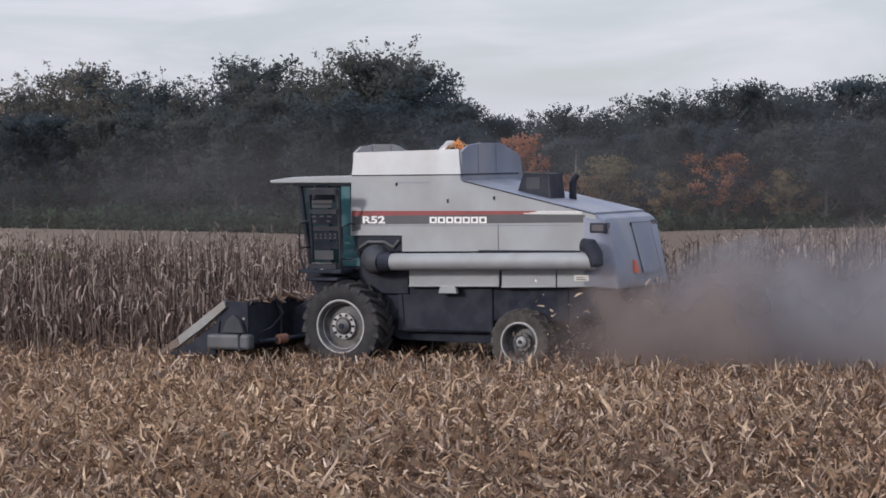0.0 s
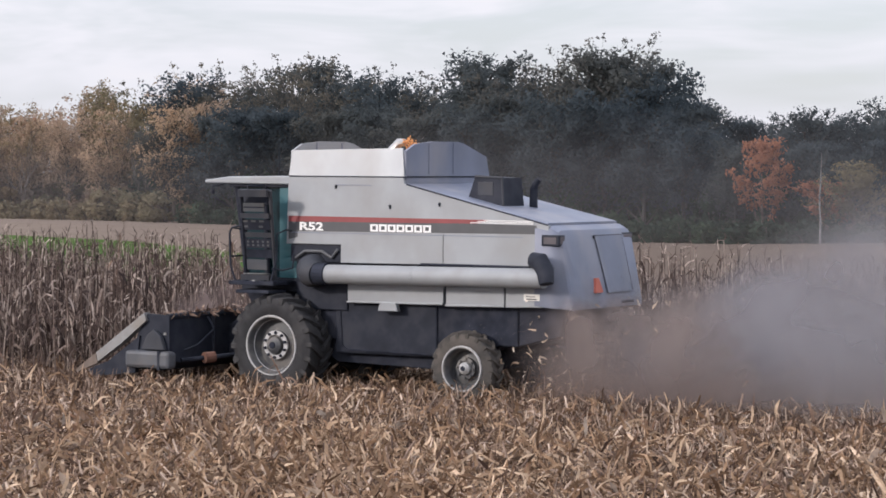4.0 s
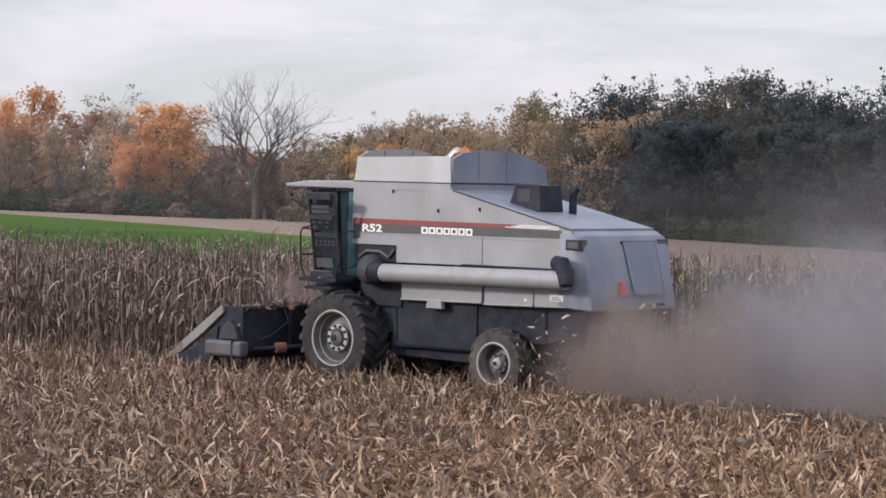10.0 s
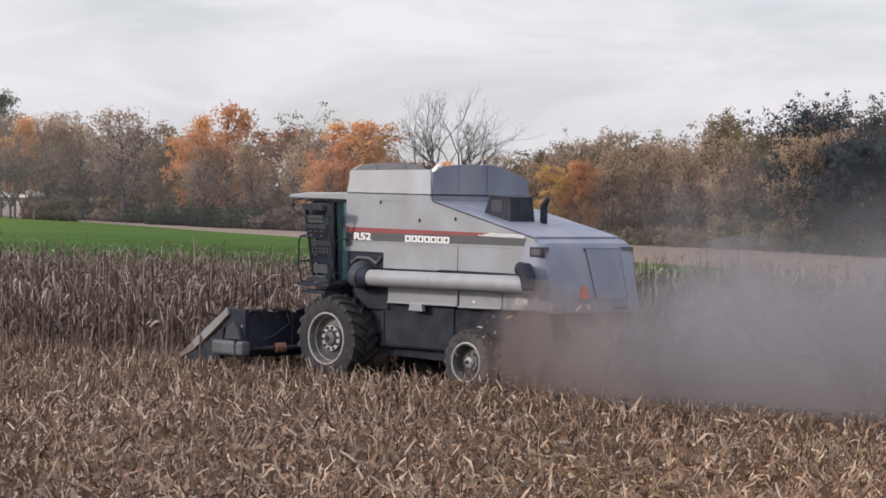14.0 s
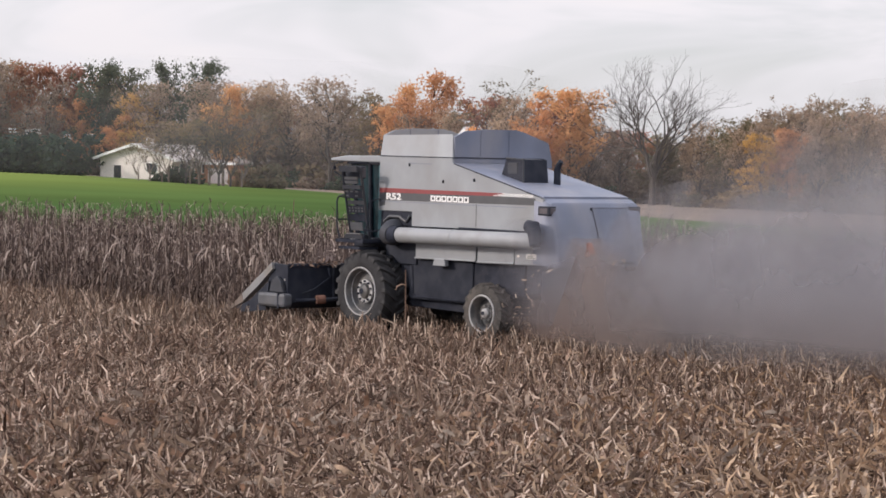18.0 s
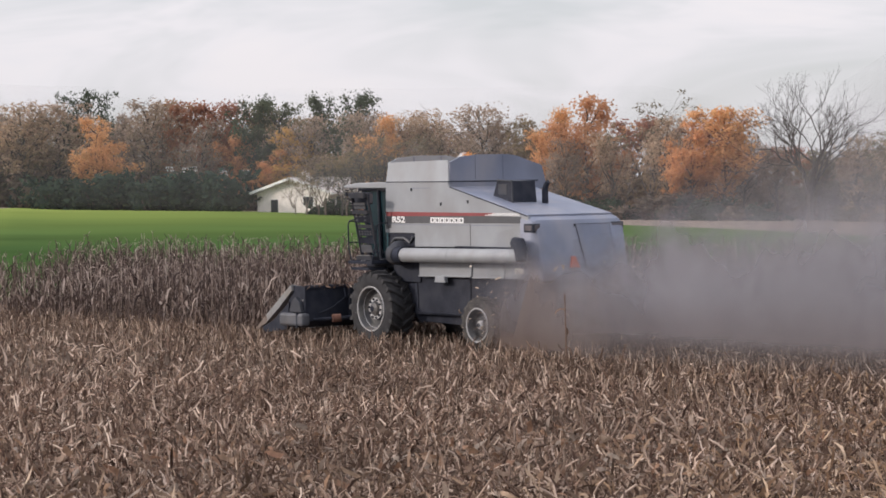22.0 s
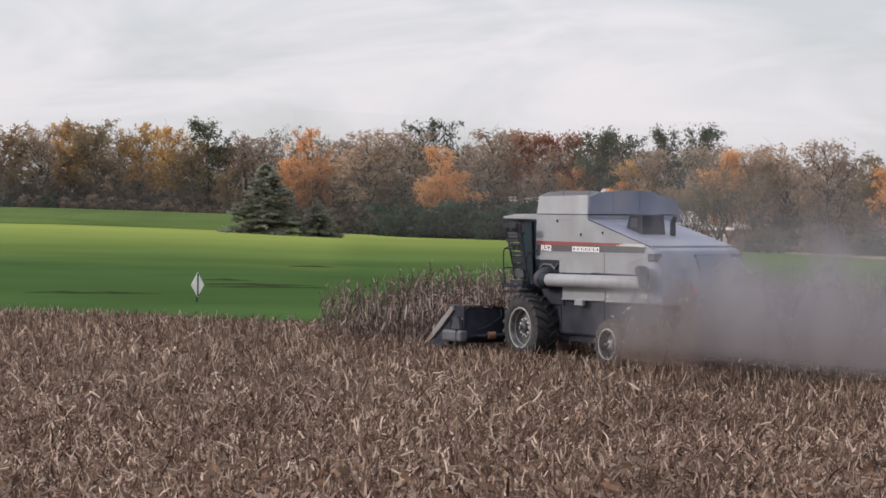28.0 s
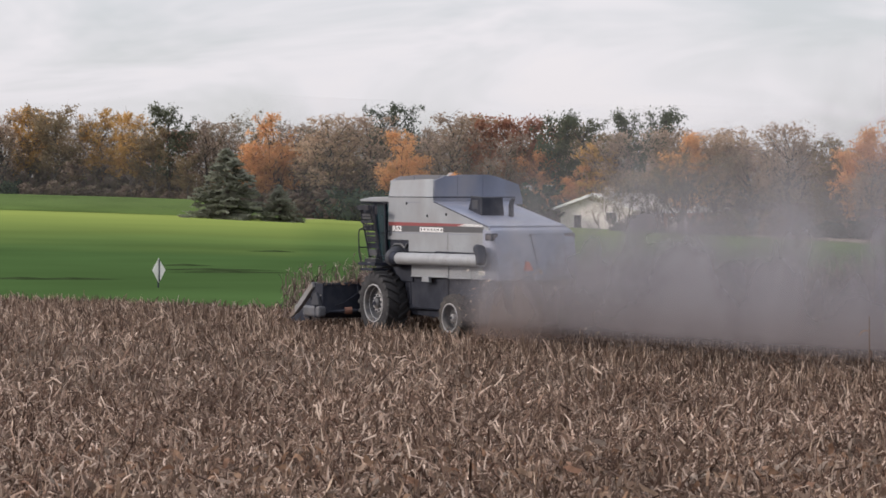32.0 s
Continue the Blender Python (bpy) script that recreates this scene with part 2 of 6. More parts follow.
def veil_mat(name, colour, most, scale, fade=0.10):
    """Thin airborne dust on a long veil: u runs along it, v is the share of its height. Noise gives it billows and a ragged top,
    which hang in the air while the machine drives on."""
    m = bpy.data.materials.new(name)
    m.use_nodes = True
    n, l = m.node_tree.nodes, m.node_tree.links
    n.remove(n["Principled BSDF"])

    def math_node(op, a, b=None, c=None):
        x = n.new("ShaderNodeMath")
        x.operation = op
        for k, v in enumerate((a, b, c)):
            if isinstance(v, (int, float)):
                x.inputs[k].default_value = v
            elif v is not None:
                l.new(v, x.inputs[k])
        return x.outputs[0]

    def ranged(v, a, b, c, d):
        x = n.new("ShaderNodeMapRange")
        x.interpolation_type = "SMOOTHSTEP"
        for k, q in enumerate((a, b, c, d)):
            x.inputs[k + 1].default_value = q
        l.new(v, x.inputs[0])
        return x.outputs[0]

    air, uv, sep = n.new("ShaderNodeNewGeometry"), n.new("ShaderNodeUVMap"), n.new("ShaderNodeSeparateXYZ")
    uv.uv_map = "spread"
    l.new(uv.outputs[0], sep.inputs[0])
    noises = []
    for s in (scale, scale * 2.6):
        t = n.new("ShaderNodeTexNoise")
        t.inputs["Scale"].default_value, t.inputs["Detail"].default_value, t.inputs["Distortion"].default_value = s, 3.0, 0.3
        l.new(air.outputs["Position"], t.inputs["Vector"])
        noises.append(t.outputs[0])
    edge = math_node("ADD", math_node("MULTIPLY_ADD", noises[0], 1.7, -0.85), math_node("MULTIPLY_ADD", noises[1], 0.4, -0.2))
    top = ranged(math_node("SUBTRACT", sep.outputs[1], edge), 0.30, 0.98, 1.0, 0.0)
    ends = math_node("MULTIPLY", ranged(sep.outputs[0], 0.0, fade, 0.0, 1.0), ranged(sep.outputs[0], 0.72, 1.0, 1.0, 0.0))
    body = math_node("MULTIPLY", ranged(noises[0], 0.30, 0.70, most * 0.68, most * 1.08), math_node("MULTIPLY", top, math_node("MULTIPLY", ends, ranged(sep.outputs[1], 0.0, 0.09, 0.15, 1.0))))
    d, tr, both = n.new("ShaderNodeBsdfDiffuse"), n.new("ShaderNodeBsdfTranslucent"), n.new("ShaderNodeMixShader")
    hue = n.new("ShaderNodeMix")
    hue.data_type = "RGBA"
    hue.inputs[6].default_value = (colour[0] * 0.86, colour[1] * 0.80, colour[2] * 0.76, 1)
    hue.inputs[7].default_value = (*colour, 1)
    l.new(ranged(sep.outputs[1], 0.02, 0.40, 0.0, 1.0), hue.inputs[0])
    l.new(hue.outputs[2], d.inputs[0])
    l.new(hue.outputs[2], tr.inputs[0])
    both.inputs[0].default_value = 0.5
    l.new(d.outputs[0], both.inputs[1])
    l.new(tr.outputs[0], both.inputs[2])
    clear, veil = n.new("ShaderNodeBsdfTransparent"), n.new("ShaderNodeMixShader")
    l.new(body, veil.inputs[0])
    l.new(clear.outputs[0], veil.inputs[1])
    l.new(both.outputs[0], veil.inputs[2])
    l.new(veil.outputs[0], n["Material Output"].inputs[0])
    return m


VEIL = veil_mat("dust_veil", (0.280, 0.273, 0.302), 0.78, 0.33, 0.11)
HAZE = veil_mat("dust_haze", (0.38, 0.378, 0.40), 0.33, 0.16)
FAR_HAZE = veil_mat("far_haze_sheet", (0.36, 0.36, 0.385), 0.15, 0.02, 0.30)
BROWN_VEIL = veil_mat("brown_dust_veil", (0.265, 0.222, 0.212), 0.68, 0.6, 0.26)
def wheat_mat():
    """Young wheat: shade-dark green near, sunlit yellow-green up the far slope, both put into the colour; v of the map
    runs from near to far.
    """
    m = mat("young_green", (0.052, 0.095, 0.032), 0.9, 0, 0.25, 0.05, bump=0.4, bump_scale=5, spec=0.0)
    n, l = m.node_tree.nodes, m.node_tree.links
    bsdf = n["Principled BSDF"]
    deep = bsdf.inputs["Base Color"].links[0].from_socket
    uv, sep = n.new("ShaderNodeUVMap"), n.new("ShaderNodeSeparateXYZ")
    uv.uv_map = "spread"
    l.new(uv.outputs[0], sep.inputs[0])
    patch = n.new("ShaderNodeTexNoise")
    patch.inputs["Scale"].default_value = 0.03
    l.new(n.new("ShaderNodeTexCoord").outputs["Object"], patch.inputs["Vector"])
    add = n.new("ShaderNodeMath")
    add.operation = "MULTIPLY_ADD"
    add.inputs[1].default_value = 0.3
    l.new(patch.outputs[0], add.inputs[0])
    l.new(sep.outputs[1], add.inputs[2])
    # sunlit tone of the far slope, mixed into the base colour by distance
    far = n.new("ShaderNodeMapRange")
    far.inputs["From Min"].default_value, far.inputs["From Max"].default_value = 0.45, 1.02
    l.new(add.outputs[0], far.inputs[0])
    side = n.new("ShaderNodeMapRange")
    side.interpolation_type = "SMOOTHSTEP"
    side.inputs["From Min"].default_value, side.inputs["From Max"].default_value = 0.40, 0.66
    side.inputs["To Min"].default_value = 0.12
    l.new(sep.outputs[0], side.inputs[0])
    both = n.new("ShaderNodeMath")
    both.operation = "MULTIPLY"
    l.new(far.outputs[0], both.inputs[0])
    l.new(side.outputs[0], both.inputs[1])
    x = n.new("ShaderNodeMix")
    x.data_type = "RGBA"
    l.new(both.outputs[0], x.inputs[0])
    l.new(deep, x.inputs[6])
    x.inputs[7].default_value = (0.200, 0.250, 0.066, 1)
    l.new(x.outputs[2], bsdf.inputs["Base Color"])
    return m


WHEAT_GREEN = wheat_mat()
LAWN = mat("lawn", (0.085, 0.130, 0.038), 0.9, 0, 0.25, 0.08, bump=0.4, bump_scale=5, spec=0.0)
STUB = mat("cut_stubble", (0, 0, 0), 0.75, 0, 0.3, 9.0, ramp=[(0.064, 0.042, 0.033), (0.138, 0.094, 0.070), (0.275, 0.195, 0.144), (0.64, 0.51, 0.41)], spec=0.15, dirt=(0.070, 0.047, 0.036), dirt_scale=0.35)
BLADE = mat("broad_leaf", (0, 0, 0), 0.75, 0, 0.35, 10.0, ramp=[(0.10, 0.068, 0.05), (0.16, 0.11, 0.08), (0.24, 0.165, 0.115), (0.36, 0.26, 0.185), (0.50, 0.39, 0.30)], through_light=0.2, spec=0.12)
CRUMPLE = mat("crumpled_leaf", (0, 0, 0), 0.8, 0, 0.4, 14.0, ramp=[(0.10, 0.066, 0.048), (0.15, 0.098, 0.070), (0.19, 0.112, 0.076), (0.17, 0.140, 0.105), (0.25, 0.185, 0.140)], through_light=0.2, spec=0.1, bump=0.3, bump_scale=25)
STRAW = mat("golden_straw", (0, 0, 0), 0.75, 0, 0.3, 9.0, ramp=[(0.115, 0.068, 0.042), (0.225, 0.140, 0.087), (0.39, 0.265, 0.172), (0.68, 0.52, 0.38)], through_light=0.2, spec=0.15)
STALK = mat("broken_stalk", (0, 0, 0), 0.7, 0, 0.25, 9.0, ramp=[(0.082, 0.052, 0.040), (0.16, 0.104, 0.078), (0.28, 0.196, 0.149), (0.64, 0.505, 0.41)], spec=0.2, dirt=(0.08, 0.053, 0.041), dirt_scale=0.3)
PATCH_GREEN = mat("dark_wheat", (0.034, 0.052, 0.022), 0.95, 0, 0.3, 0.8, spec=0.0)
NOSE = mat("soil_caked_nose", (0.17, 0.135, 0.115), 0.8, 0, 0.25, 6.0, dirt=(0.10, 0.075, 0.06), dirt_scale=5)
HEADER_DUST = veil_mat("header_dust", (0.25, 0.198, 0.192), 0.72, 0.9, 0.3)
CHAFF = mat("chaff", (0, 0, 0), 0.8, 0, 0.2, ramp=[(0.25, 0.18, 0.13), (0.48, 0.37, 0.27), (0.68, 0.59, 0.5)])

# ---- building blocks ----


def part(name, bm, material, parent, label=""):
    """Link a bmesh as one mesh object under parent."""
    me = bpy.data.meshes.new(name)
    bm.to_mesh(me)
    bm.free()
    me.materials.append(material)
    ob = new(name, me)
    if parent is not None:
        ob.parent = parent
    if label:
        ob["label"] = label
    return ob


def smooth(ob, angle=0.6):
    me = ob.data
    me.polygons.foreach_set("use_smooth", [True] * len(me.polygons))
    me.set_sharp_from_angle(angle=angle)
    return ob


def thing(name, label, category, at=(0, 0, 0), rz=0.0, group=""):
    ob = new(name)
    ob.empty_display_size = 0.2
    ob.matrix_world = pose(*at, 0, 0, rz)
    return tagged(ob, label, category, group)


def box(bm, x0, x1, y0, y1, z0, z1, bevel=0.0):
    b = bmesh.new() if bm is None else bm
    r = bmesh.ops.create_cube(b, size=1.0, matrix=Matrix.Translation(((x0 + x1) / 2, (y0 + y1) / 2, (z0 + z1) / 2))
                              @ Matrix.Diagonal((abs(x1 - x0), abs(y1 - y0), abs(z1 - z0), 1)))
    if bevel:
        edges = {e for v in r["verts"] for e in v.link_edges}
        bmesh.ops.bevel(b, geom=list(edges), offset=bevel, segments=2, affect="EDGES", profile=0.5)
    return b


def prism(bm, pts, axis, a, c, bevel=0.0):
    """A polygon in the two other axes, drawn out along axis from a to c."""
    b = bmesh.new() if bm is None else bm
    k = "XYZ".index(axis)

    def put(p, v):
        q = list(p)
        q.insert(k, v)
        return b.verts.new(q)

    lo, hi = [put(p, a) for p in pts], [put(p, c) for p in pts]
    fs = [b.faces.new(lo), b.faces.new(hi[::-1])]
    for i in range(len(pts)):
        j = (i + 1) % len(pts)
        fs.append(b.faces.new((lo[j], lo[i], hi[i], hi[j])))
    bmesh.ops.recalc_face_normals(b, faces=fs)
    if bevel:
        bmesh.ops.bevel(b, geom=list({e for f in fs for e in f.edges}), offset=bevel, segments=2, affect="EDGES", profile=0.5)
    return b


def loft(bm, rings, cap=True):
    """Skin between rings of points, all with the same number of points."""
    b = bmesh.new() if bm is None else bm
    vs = [[b.verts.new(p) for p in ring] for ring in rings]
    fs = []
    n = len(rings[0])
    for r0, r1 in zip(vs, vs[1:]):
        for i in range(n):
            fs.append(b.faces.new((r0[i], r0[(i + 1) % n], r1[(i + 1) % n], r1[i])))
    if cap:
        fs.append(b.faces.new(vs[0][::-1]))
        fs.append(b.faces.new(vs[-1]))
    bmesh.ops.recalc_face_normals(b, faces=fs)
    return b


def tube(bm, pts, r, n=8, cap=True):
    """A round bar along pts; r is a number or one a point."""
    b = bmesh.new() if bm is None else bm
    pts = [Vector(p) for p in pts]
    rad = r if isinstance(r, (list, tuple)) else [r] * len(pts)
    rings = []
    side = None
    for i, p in enumerate(pts):
        d = (pts[min(i + 1, len(pts) - 1)] - pts[max(i - 1, 0)]).normalized()
        if side is None or abs(side.dot(d)) > 0.95:
            side = d.orthogonal().normalized()
        side = (side - d * side.dot(d)).normalized()
        up = d.cross(side)
        rings.append([p + (side * math.cos(2 * math.pi * k / n) + up * math.sin(2 * math.pi * k / n)) * rad[i] for k in range(n)])
    return loft(b, rings, cap)


def lathe(bm, profile, n=32, centre=(0, 0, 0)):
    """Turn a profile of (radius, y) round the Y axis."""
    b = bmesh.new() if bm is None else bm
    c = Vector(centre)
    rings = [[c + Vector((r * math.cos(2 * math.pi * k / n), y, r * math.sin(2 * math.pi * k / n))) for k in range(n)] for r, y in profile]
    return loft(b, rings, cap=False)


def raw_mesh(name, verts, faces, material, parent=None):
    """A mesh from numpy arrays: verts (n, 3) and faces (m, 3 or 4)."""
    me = bpy.data.meshes.new(name)
    n, k = faces.shape
    me.vertices.add(len(verts))
    me.vertices.foreach_set("co", verts.astype(np.float32).ravel())
    me.loops.add(n * k)
    me.loops.foreach_set("vertex_index", faces.astype(np.int32).ravel())
    me.polygons.add(n)
    me.polygons.foreach_set("loop_start", np.arange(0, n * k, k, dtype=np.int32))
    me.update(calc_edges=True)
    me.materials.append(material)
    ob = new(name, me)
    if parent is not None:
        ob.parent = parent
    return ob


def strips(rng, root, way, length, width, droop, joints=3, twist=0.0, curl=0.12):
    """Bent ribbons: arrays of roots, first directions, lengths, widths and droop. Gives verts and quads."""
    n = len(root)
    way = way / np.linalg.norm(way, axis=1, keepdims=True)
    side = np.cross(way, rng.normal(size=(n, 3)))
    side /= np.linalg.norm(side, axis=1, keepdims=True) + 1e-9
    pts, p, d = [], root.copy(), way.copy()
    step = (length / (joints - 1))[:, None]
    for j in range(joints):
        w = width * (1.0 if j < joints - 1 else 0.35)
        s = side * w[:, None] / 2
        pts += [p - s, p + s]
        d = d + np.array([0, 0, -1.0]) * droop[:, None] / joints + rng.normal(size=(n, 3)) * curl
        d /= np.linalg.norm(d, axis=1, keepdims=True)
        if twist:
            side = side + rng.normal(size=(n, 3)) * twist
            side -= d * (side * d).sum(1, keepdims=True)
            side /= np.linalg.norm(side, axis=1, keepdims=True) + 1e-9
        p = p + d * step
    v = np.stack(pts, 1).reshape(-1, 3)
    k = 2 * joints
    f = []
    for j in range(joints - 1):
        f.append(np.stack([np.arange(n) * k + 2 * j + o for o in (0, 1, 3, 2)], 1))
    return v, np.concatenate(f)


def rods(rng, root, way, length, radius, bend):
    """Short bent stalk pieces with a round section: arrays of roots, directions, lengths, radii and bend."""
    n = len(root)
    d = way / np.linalg.norm(way, axis=1, keepdims=True)
    p, rings = root.copy(), []
    for j in range(3):
        side = np.cross(d, np.array([0.31, 0.23, 0.92]))
        side /= np.linalg.norm(side, axis=1, keepdims=True) + 1e-9
        up = np.cross(d, side)
        for k in range(5):
            a = 2 * math.pi * k / 5
            rings.append(p + (side * math.cos(a) + up * math.sin(a)) * radius[:, None])
        p = p + d * (length / 2)[:, None]
        d = d + rng.normal(size=(n, 3)) * bend
        d /= np.linalg.norm(d, axis=1, keepdims=True)
    v = np.stack(rings, 1).reshape(-1, 3)
    f = []
    for j in range(2):
        for k in range(5):
            a, b = 5 * j + k, 5 * j + (k + 1) % 5
            f.append(np.stack([np.arange(n) * 15 + o for o in (a, b, b + 5, a + 5)], 1))
    return v, np.concatenate(f)


def joined(pieces):
    vs, fs, o = [], [], 0
    for v, f in pieces:
        vs.append(v)
        fs.append(f + o)
        o += len(v)
    return np.concatenate(vs), np.concatenate(fs)


# ---- the lie of the land ----
AZ = np.array([-180, -60, 0, 15, 20, 25, 28, 31, 38, 44, 49.5, 53.5, 57, 60.6, 64, 66, 68, 75, 120, 180.0])
EL = np.array([-0.6, -1.2, -1.45, -1.5, -1.5, -1.55, -1.5, -1.33, -1.05, -0.9, -0.76, -0.6, -0.44, -0.34, -0.18, -0.11, -0.05, 0.05, 0.0, -0.6])
FAR = np.array([200, 190, 190, 190, 190, 195, 200, 210, 240, 270, 295, 315, 330, 340, 345, 348, 350, 350, 260, 200.0])
PATH_Y, PATH_X, SLOPE = 38.05, -20.23, 0.0079


def smoothstep(u):
    u = np.clip(u, 0, 1)
    return u * u * (3 - 2 * u)


def bearing(x, y):
    return np.degrees(np.arctan2(-np.asarray(x, float), np.asarray(y, float)))


def land(x, y):
    """Height of the ground."""
    x, y = np.asarray(x, float), np.asarray(y, float)
    r, az = np.hypot(x, y), bearing(x, y)
    far_r = np.interp(az, AZ, FAR)
    far_z = CAM_H + far_r * np.tan(np.radians(np.interp(az, AZ, EL)))
    near = np.clip(SLOPE * (PATH_X - x), 0, 0.55)
    w = smoothstep((r - 72) / (far_r - 72))
    z = near * (1 - w) + far_z * w
    rise = 1.72 * smoothstep((az - 62.0) / 1.4) * smoothstep((100 - az) / 20) * smoothstep((r - far_r + 48) / 44)
    z = z + rise
    bank = 2.3 * smoothstep((15 - np.hypot(x - 2.5, y + 5)) / 8)
    return z + bank


def at_bearing(az, r):
    a = radians(az)
    x, y = -r * math.sin(a), r * math.cos(a)
    return x, y, float(land(x, y))


def sheet(name, az0, az1, naz, radii, material, lift=0.0):
    """A sheet of ground over a range of bearings; radii are functions of the bearing, near to far."""
    az = np.linspace(az0, az1, naz)
    rows = np.stack([np.array([f(a) for a in az]) for f in radii], 0)
    x, y = -rows * np.sin(np.radians(az)), rows * np.cos(np.radians(az))
    v = np.stack([x, y, land(x, y) + (lift(x, y) if callable(lift) else lift)], -1).reshape(-1, 3)
    m = len(radii)
    i, j = np.meshgrid(np.arange(m - 1), np.arange(naz - 1), indexing="ij")
    a = (i * naz + j).ravel()
    ob = raw_mesh(name, v, np.stack([a, a + naz, a + naz + 1, a + 1], 1), material)
    ob.data.polygons.foreach_set("use_smooth", [True] * len(ob.data.polygons))
    layer = ob.data.uv_layers.new(name="spread")
    share = np.stack(np.meshgrid(np.linspace(0, 1, m), np.linspace(0, 1, naz), indexing="ij")[::-1], -1).reshape(-1, 2)
    layer.data.foreach_set("uv", share[np.stack([a, a + naz, a + naz + 1, a + 1], 1).ravel()].astype(np.float32).ravel())
    return tagged(ob, kind="structure")

# ---- ground ----
GROUND_R = [0.0, 3, 6, 9, 12, 15, 18, 22, 27, 33, 40, 50, 60, 72, 85, 100, 115, 130, 150, 170, 190, 210, 235, 260, 290, 320, 350, 400, 600, 1200, 2500]
ground = sheet("ground", -180, 180, 361, [lambda a, r=r: max(r, 0.01) for r in GROUND_R], SOIL, lambda x, y: -0.5 * smoothstep((np.hypot(x, y) - 112) / 18))
tagged(ground, "dark brown field soil under the corn stubble", "ground")


def green_near(a):
    return float(np.interp(a, [30, 38, 45, 50, 62, 66, 70, 80], [70, 73, 79, 85, 86, 91, 95, 101]))


def tan_width(a):
    return float(np.interp(a, [30, 36, 38, 40, 44, 46, 50, 54, 58, 61.4, 62.2, 80], [135, 110, 100, 95, 85, 64, 34, 10, 5, 2, 46, 46]))


def far_edge(a):
    return float(np.interp(a, AZ, FAR))


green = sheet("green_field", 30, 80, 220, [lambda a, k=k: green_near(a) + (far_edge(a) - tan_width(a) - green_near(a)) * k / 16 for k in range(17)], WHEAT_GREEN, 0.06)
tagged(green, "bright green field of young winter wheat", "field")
tan = sheet("tan_field", 12, 62, 200, [lambda a, k=k: (far_edge(a) - tan_width(a) if a > 30 else 75) + (tan_width(a) + 4 if a > 30 else far_edge(a) - 71) * k / 12 for k in range(13)], ROAD, 0.05)
tagged(tan, "pale tan harvested strip below the woods", "field")


lawn = sheet("lawn", 61.8, 78, 100, [lambda a, k=k: far_edge(a) - 50 + 56 * k / 14 for k in range(15)], LAWN, 0.10)
tagged(lawn, "darker green lawn strip beyond the field's crest", "lawn")

# ---- corn ----
ROW = 0.762
SWATH0 = 35.9                      # near edge of the standing corn
CORN_RNG = np.random.default_rng(5)


def corn_plants(rng, px, py, height, lean=0.06):
    """Dry corn plants at px, py: stalk, drooping leaves, ear and tassel."""
    n = len(px)
    pz = land(px, py)
    root = np.stack([px, py, pz], 1)
    h = height * rng.uniform(0.82, 1.12, n) * np.where(rng.uniform(size=n) < 0.08, 1.1, 1.0)
    tilt = rng.normal(0, lean, (n, 2))
    pieces = []
    # stalk, three sides
    w = 0.018
    rings = []
    for u in (0.0, 0.5, 1.0):
        c = root + np.stack([tilt[:, 0] * h * u, tilt[:, 1] * h * u, h * u], 1)
        rr = w * (1 - 0.5 * u)
        for k in range(3):
            rings.append(c + np.array([math.cos(2.1 * k), math.sin(2.1 * k), 0]) * rr)
    v = np.stack(rings, 1).reshape(-1, 3)
    f = []
    for j in range(2):
        for k in range(3):
            a, b = 3 * j + k, 3 * j + (k + 1) % 3
            f.append(np.stack([np.arange(n) * 9 + o for o in (a, b, b + 3, a + 3)], 1))
    pieces.append((v, np.concatenate(f)))
    for k in range(8):
        u = 0.24 + 0.095 * k + rng.uniform(-0.04, 0.04, n)
        c = root + np.stack([tilt[:, 0] * h * u, tilt[:, 1] * h * u, h * u], 1)
        a = rng.uniform(0, 2 * np.pi, n)
        up = rng.uniform(0.2, 1.3, n)
        way = np.stack([np.cos(a), np.sin(a), up], 1)
        pieces.append(strips(rng, c, way, rng.uniform(0.22, 0.54, n), rng.uniform(0.020, 0.046, n), rng.uniform(3.0, 6.5, n), 4, 0.45, 0.26))
    c = root + np.stack([tilt[:, 0] * h * 0.5, tilt[:, 1] * h * 0.5, h * 0.5], 1)
    a = rng.uniform(0, 2 * np.pi, n)
    pieces.append(strips(rng, c, np.stack([np.cos(a), np.sin(a), rng.uniform(-1, 0.4, n)], 1), np.full(n, 0.26), np.full(n, 0.065), np.full(n, 2.0), 3, 0.3))
    top = root + np.stack([tilt[:, 0] * h, tilt[:, 1] * h, h], 1)
    for k in range(3):
        a = rng.uniform(0, 2 * np.pi, n)
        pieces.append(strips(rng, top, np.stack([np.cos(a) * 0.4, np.sin(a) * 0.4, np.ones(n)], 1), rng.uniform(0.1, 0.26, n), np.full(n, 0.018), rng.uniform(0.3, 3.0, n), 3))
    return joined(pieces)


def corn_left(y):
    """Where the corn ends towards the green field, for a row."""
    return float(np.interp(y, [36, 39, 43, 47, 50, 53], [-69, -72, -75, -75, -70, -64]))


def corn_height(x, y):
    x = np.asarray(x)
    return 1.72 + 0.28 * smoothstep((x + 53) / 9) * smoothstep((-21 - x) / 5) - 0.22 * smoothstep((-54 - x) / 14) * smoothstep((42 - np.asarray(y)) / 4) + 0.5 * smoothstep((x + 20) / 8)


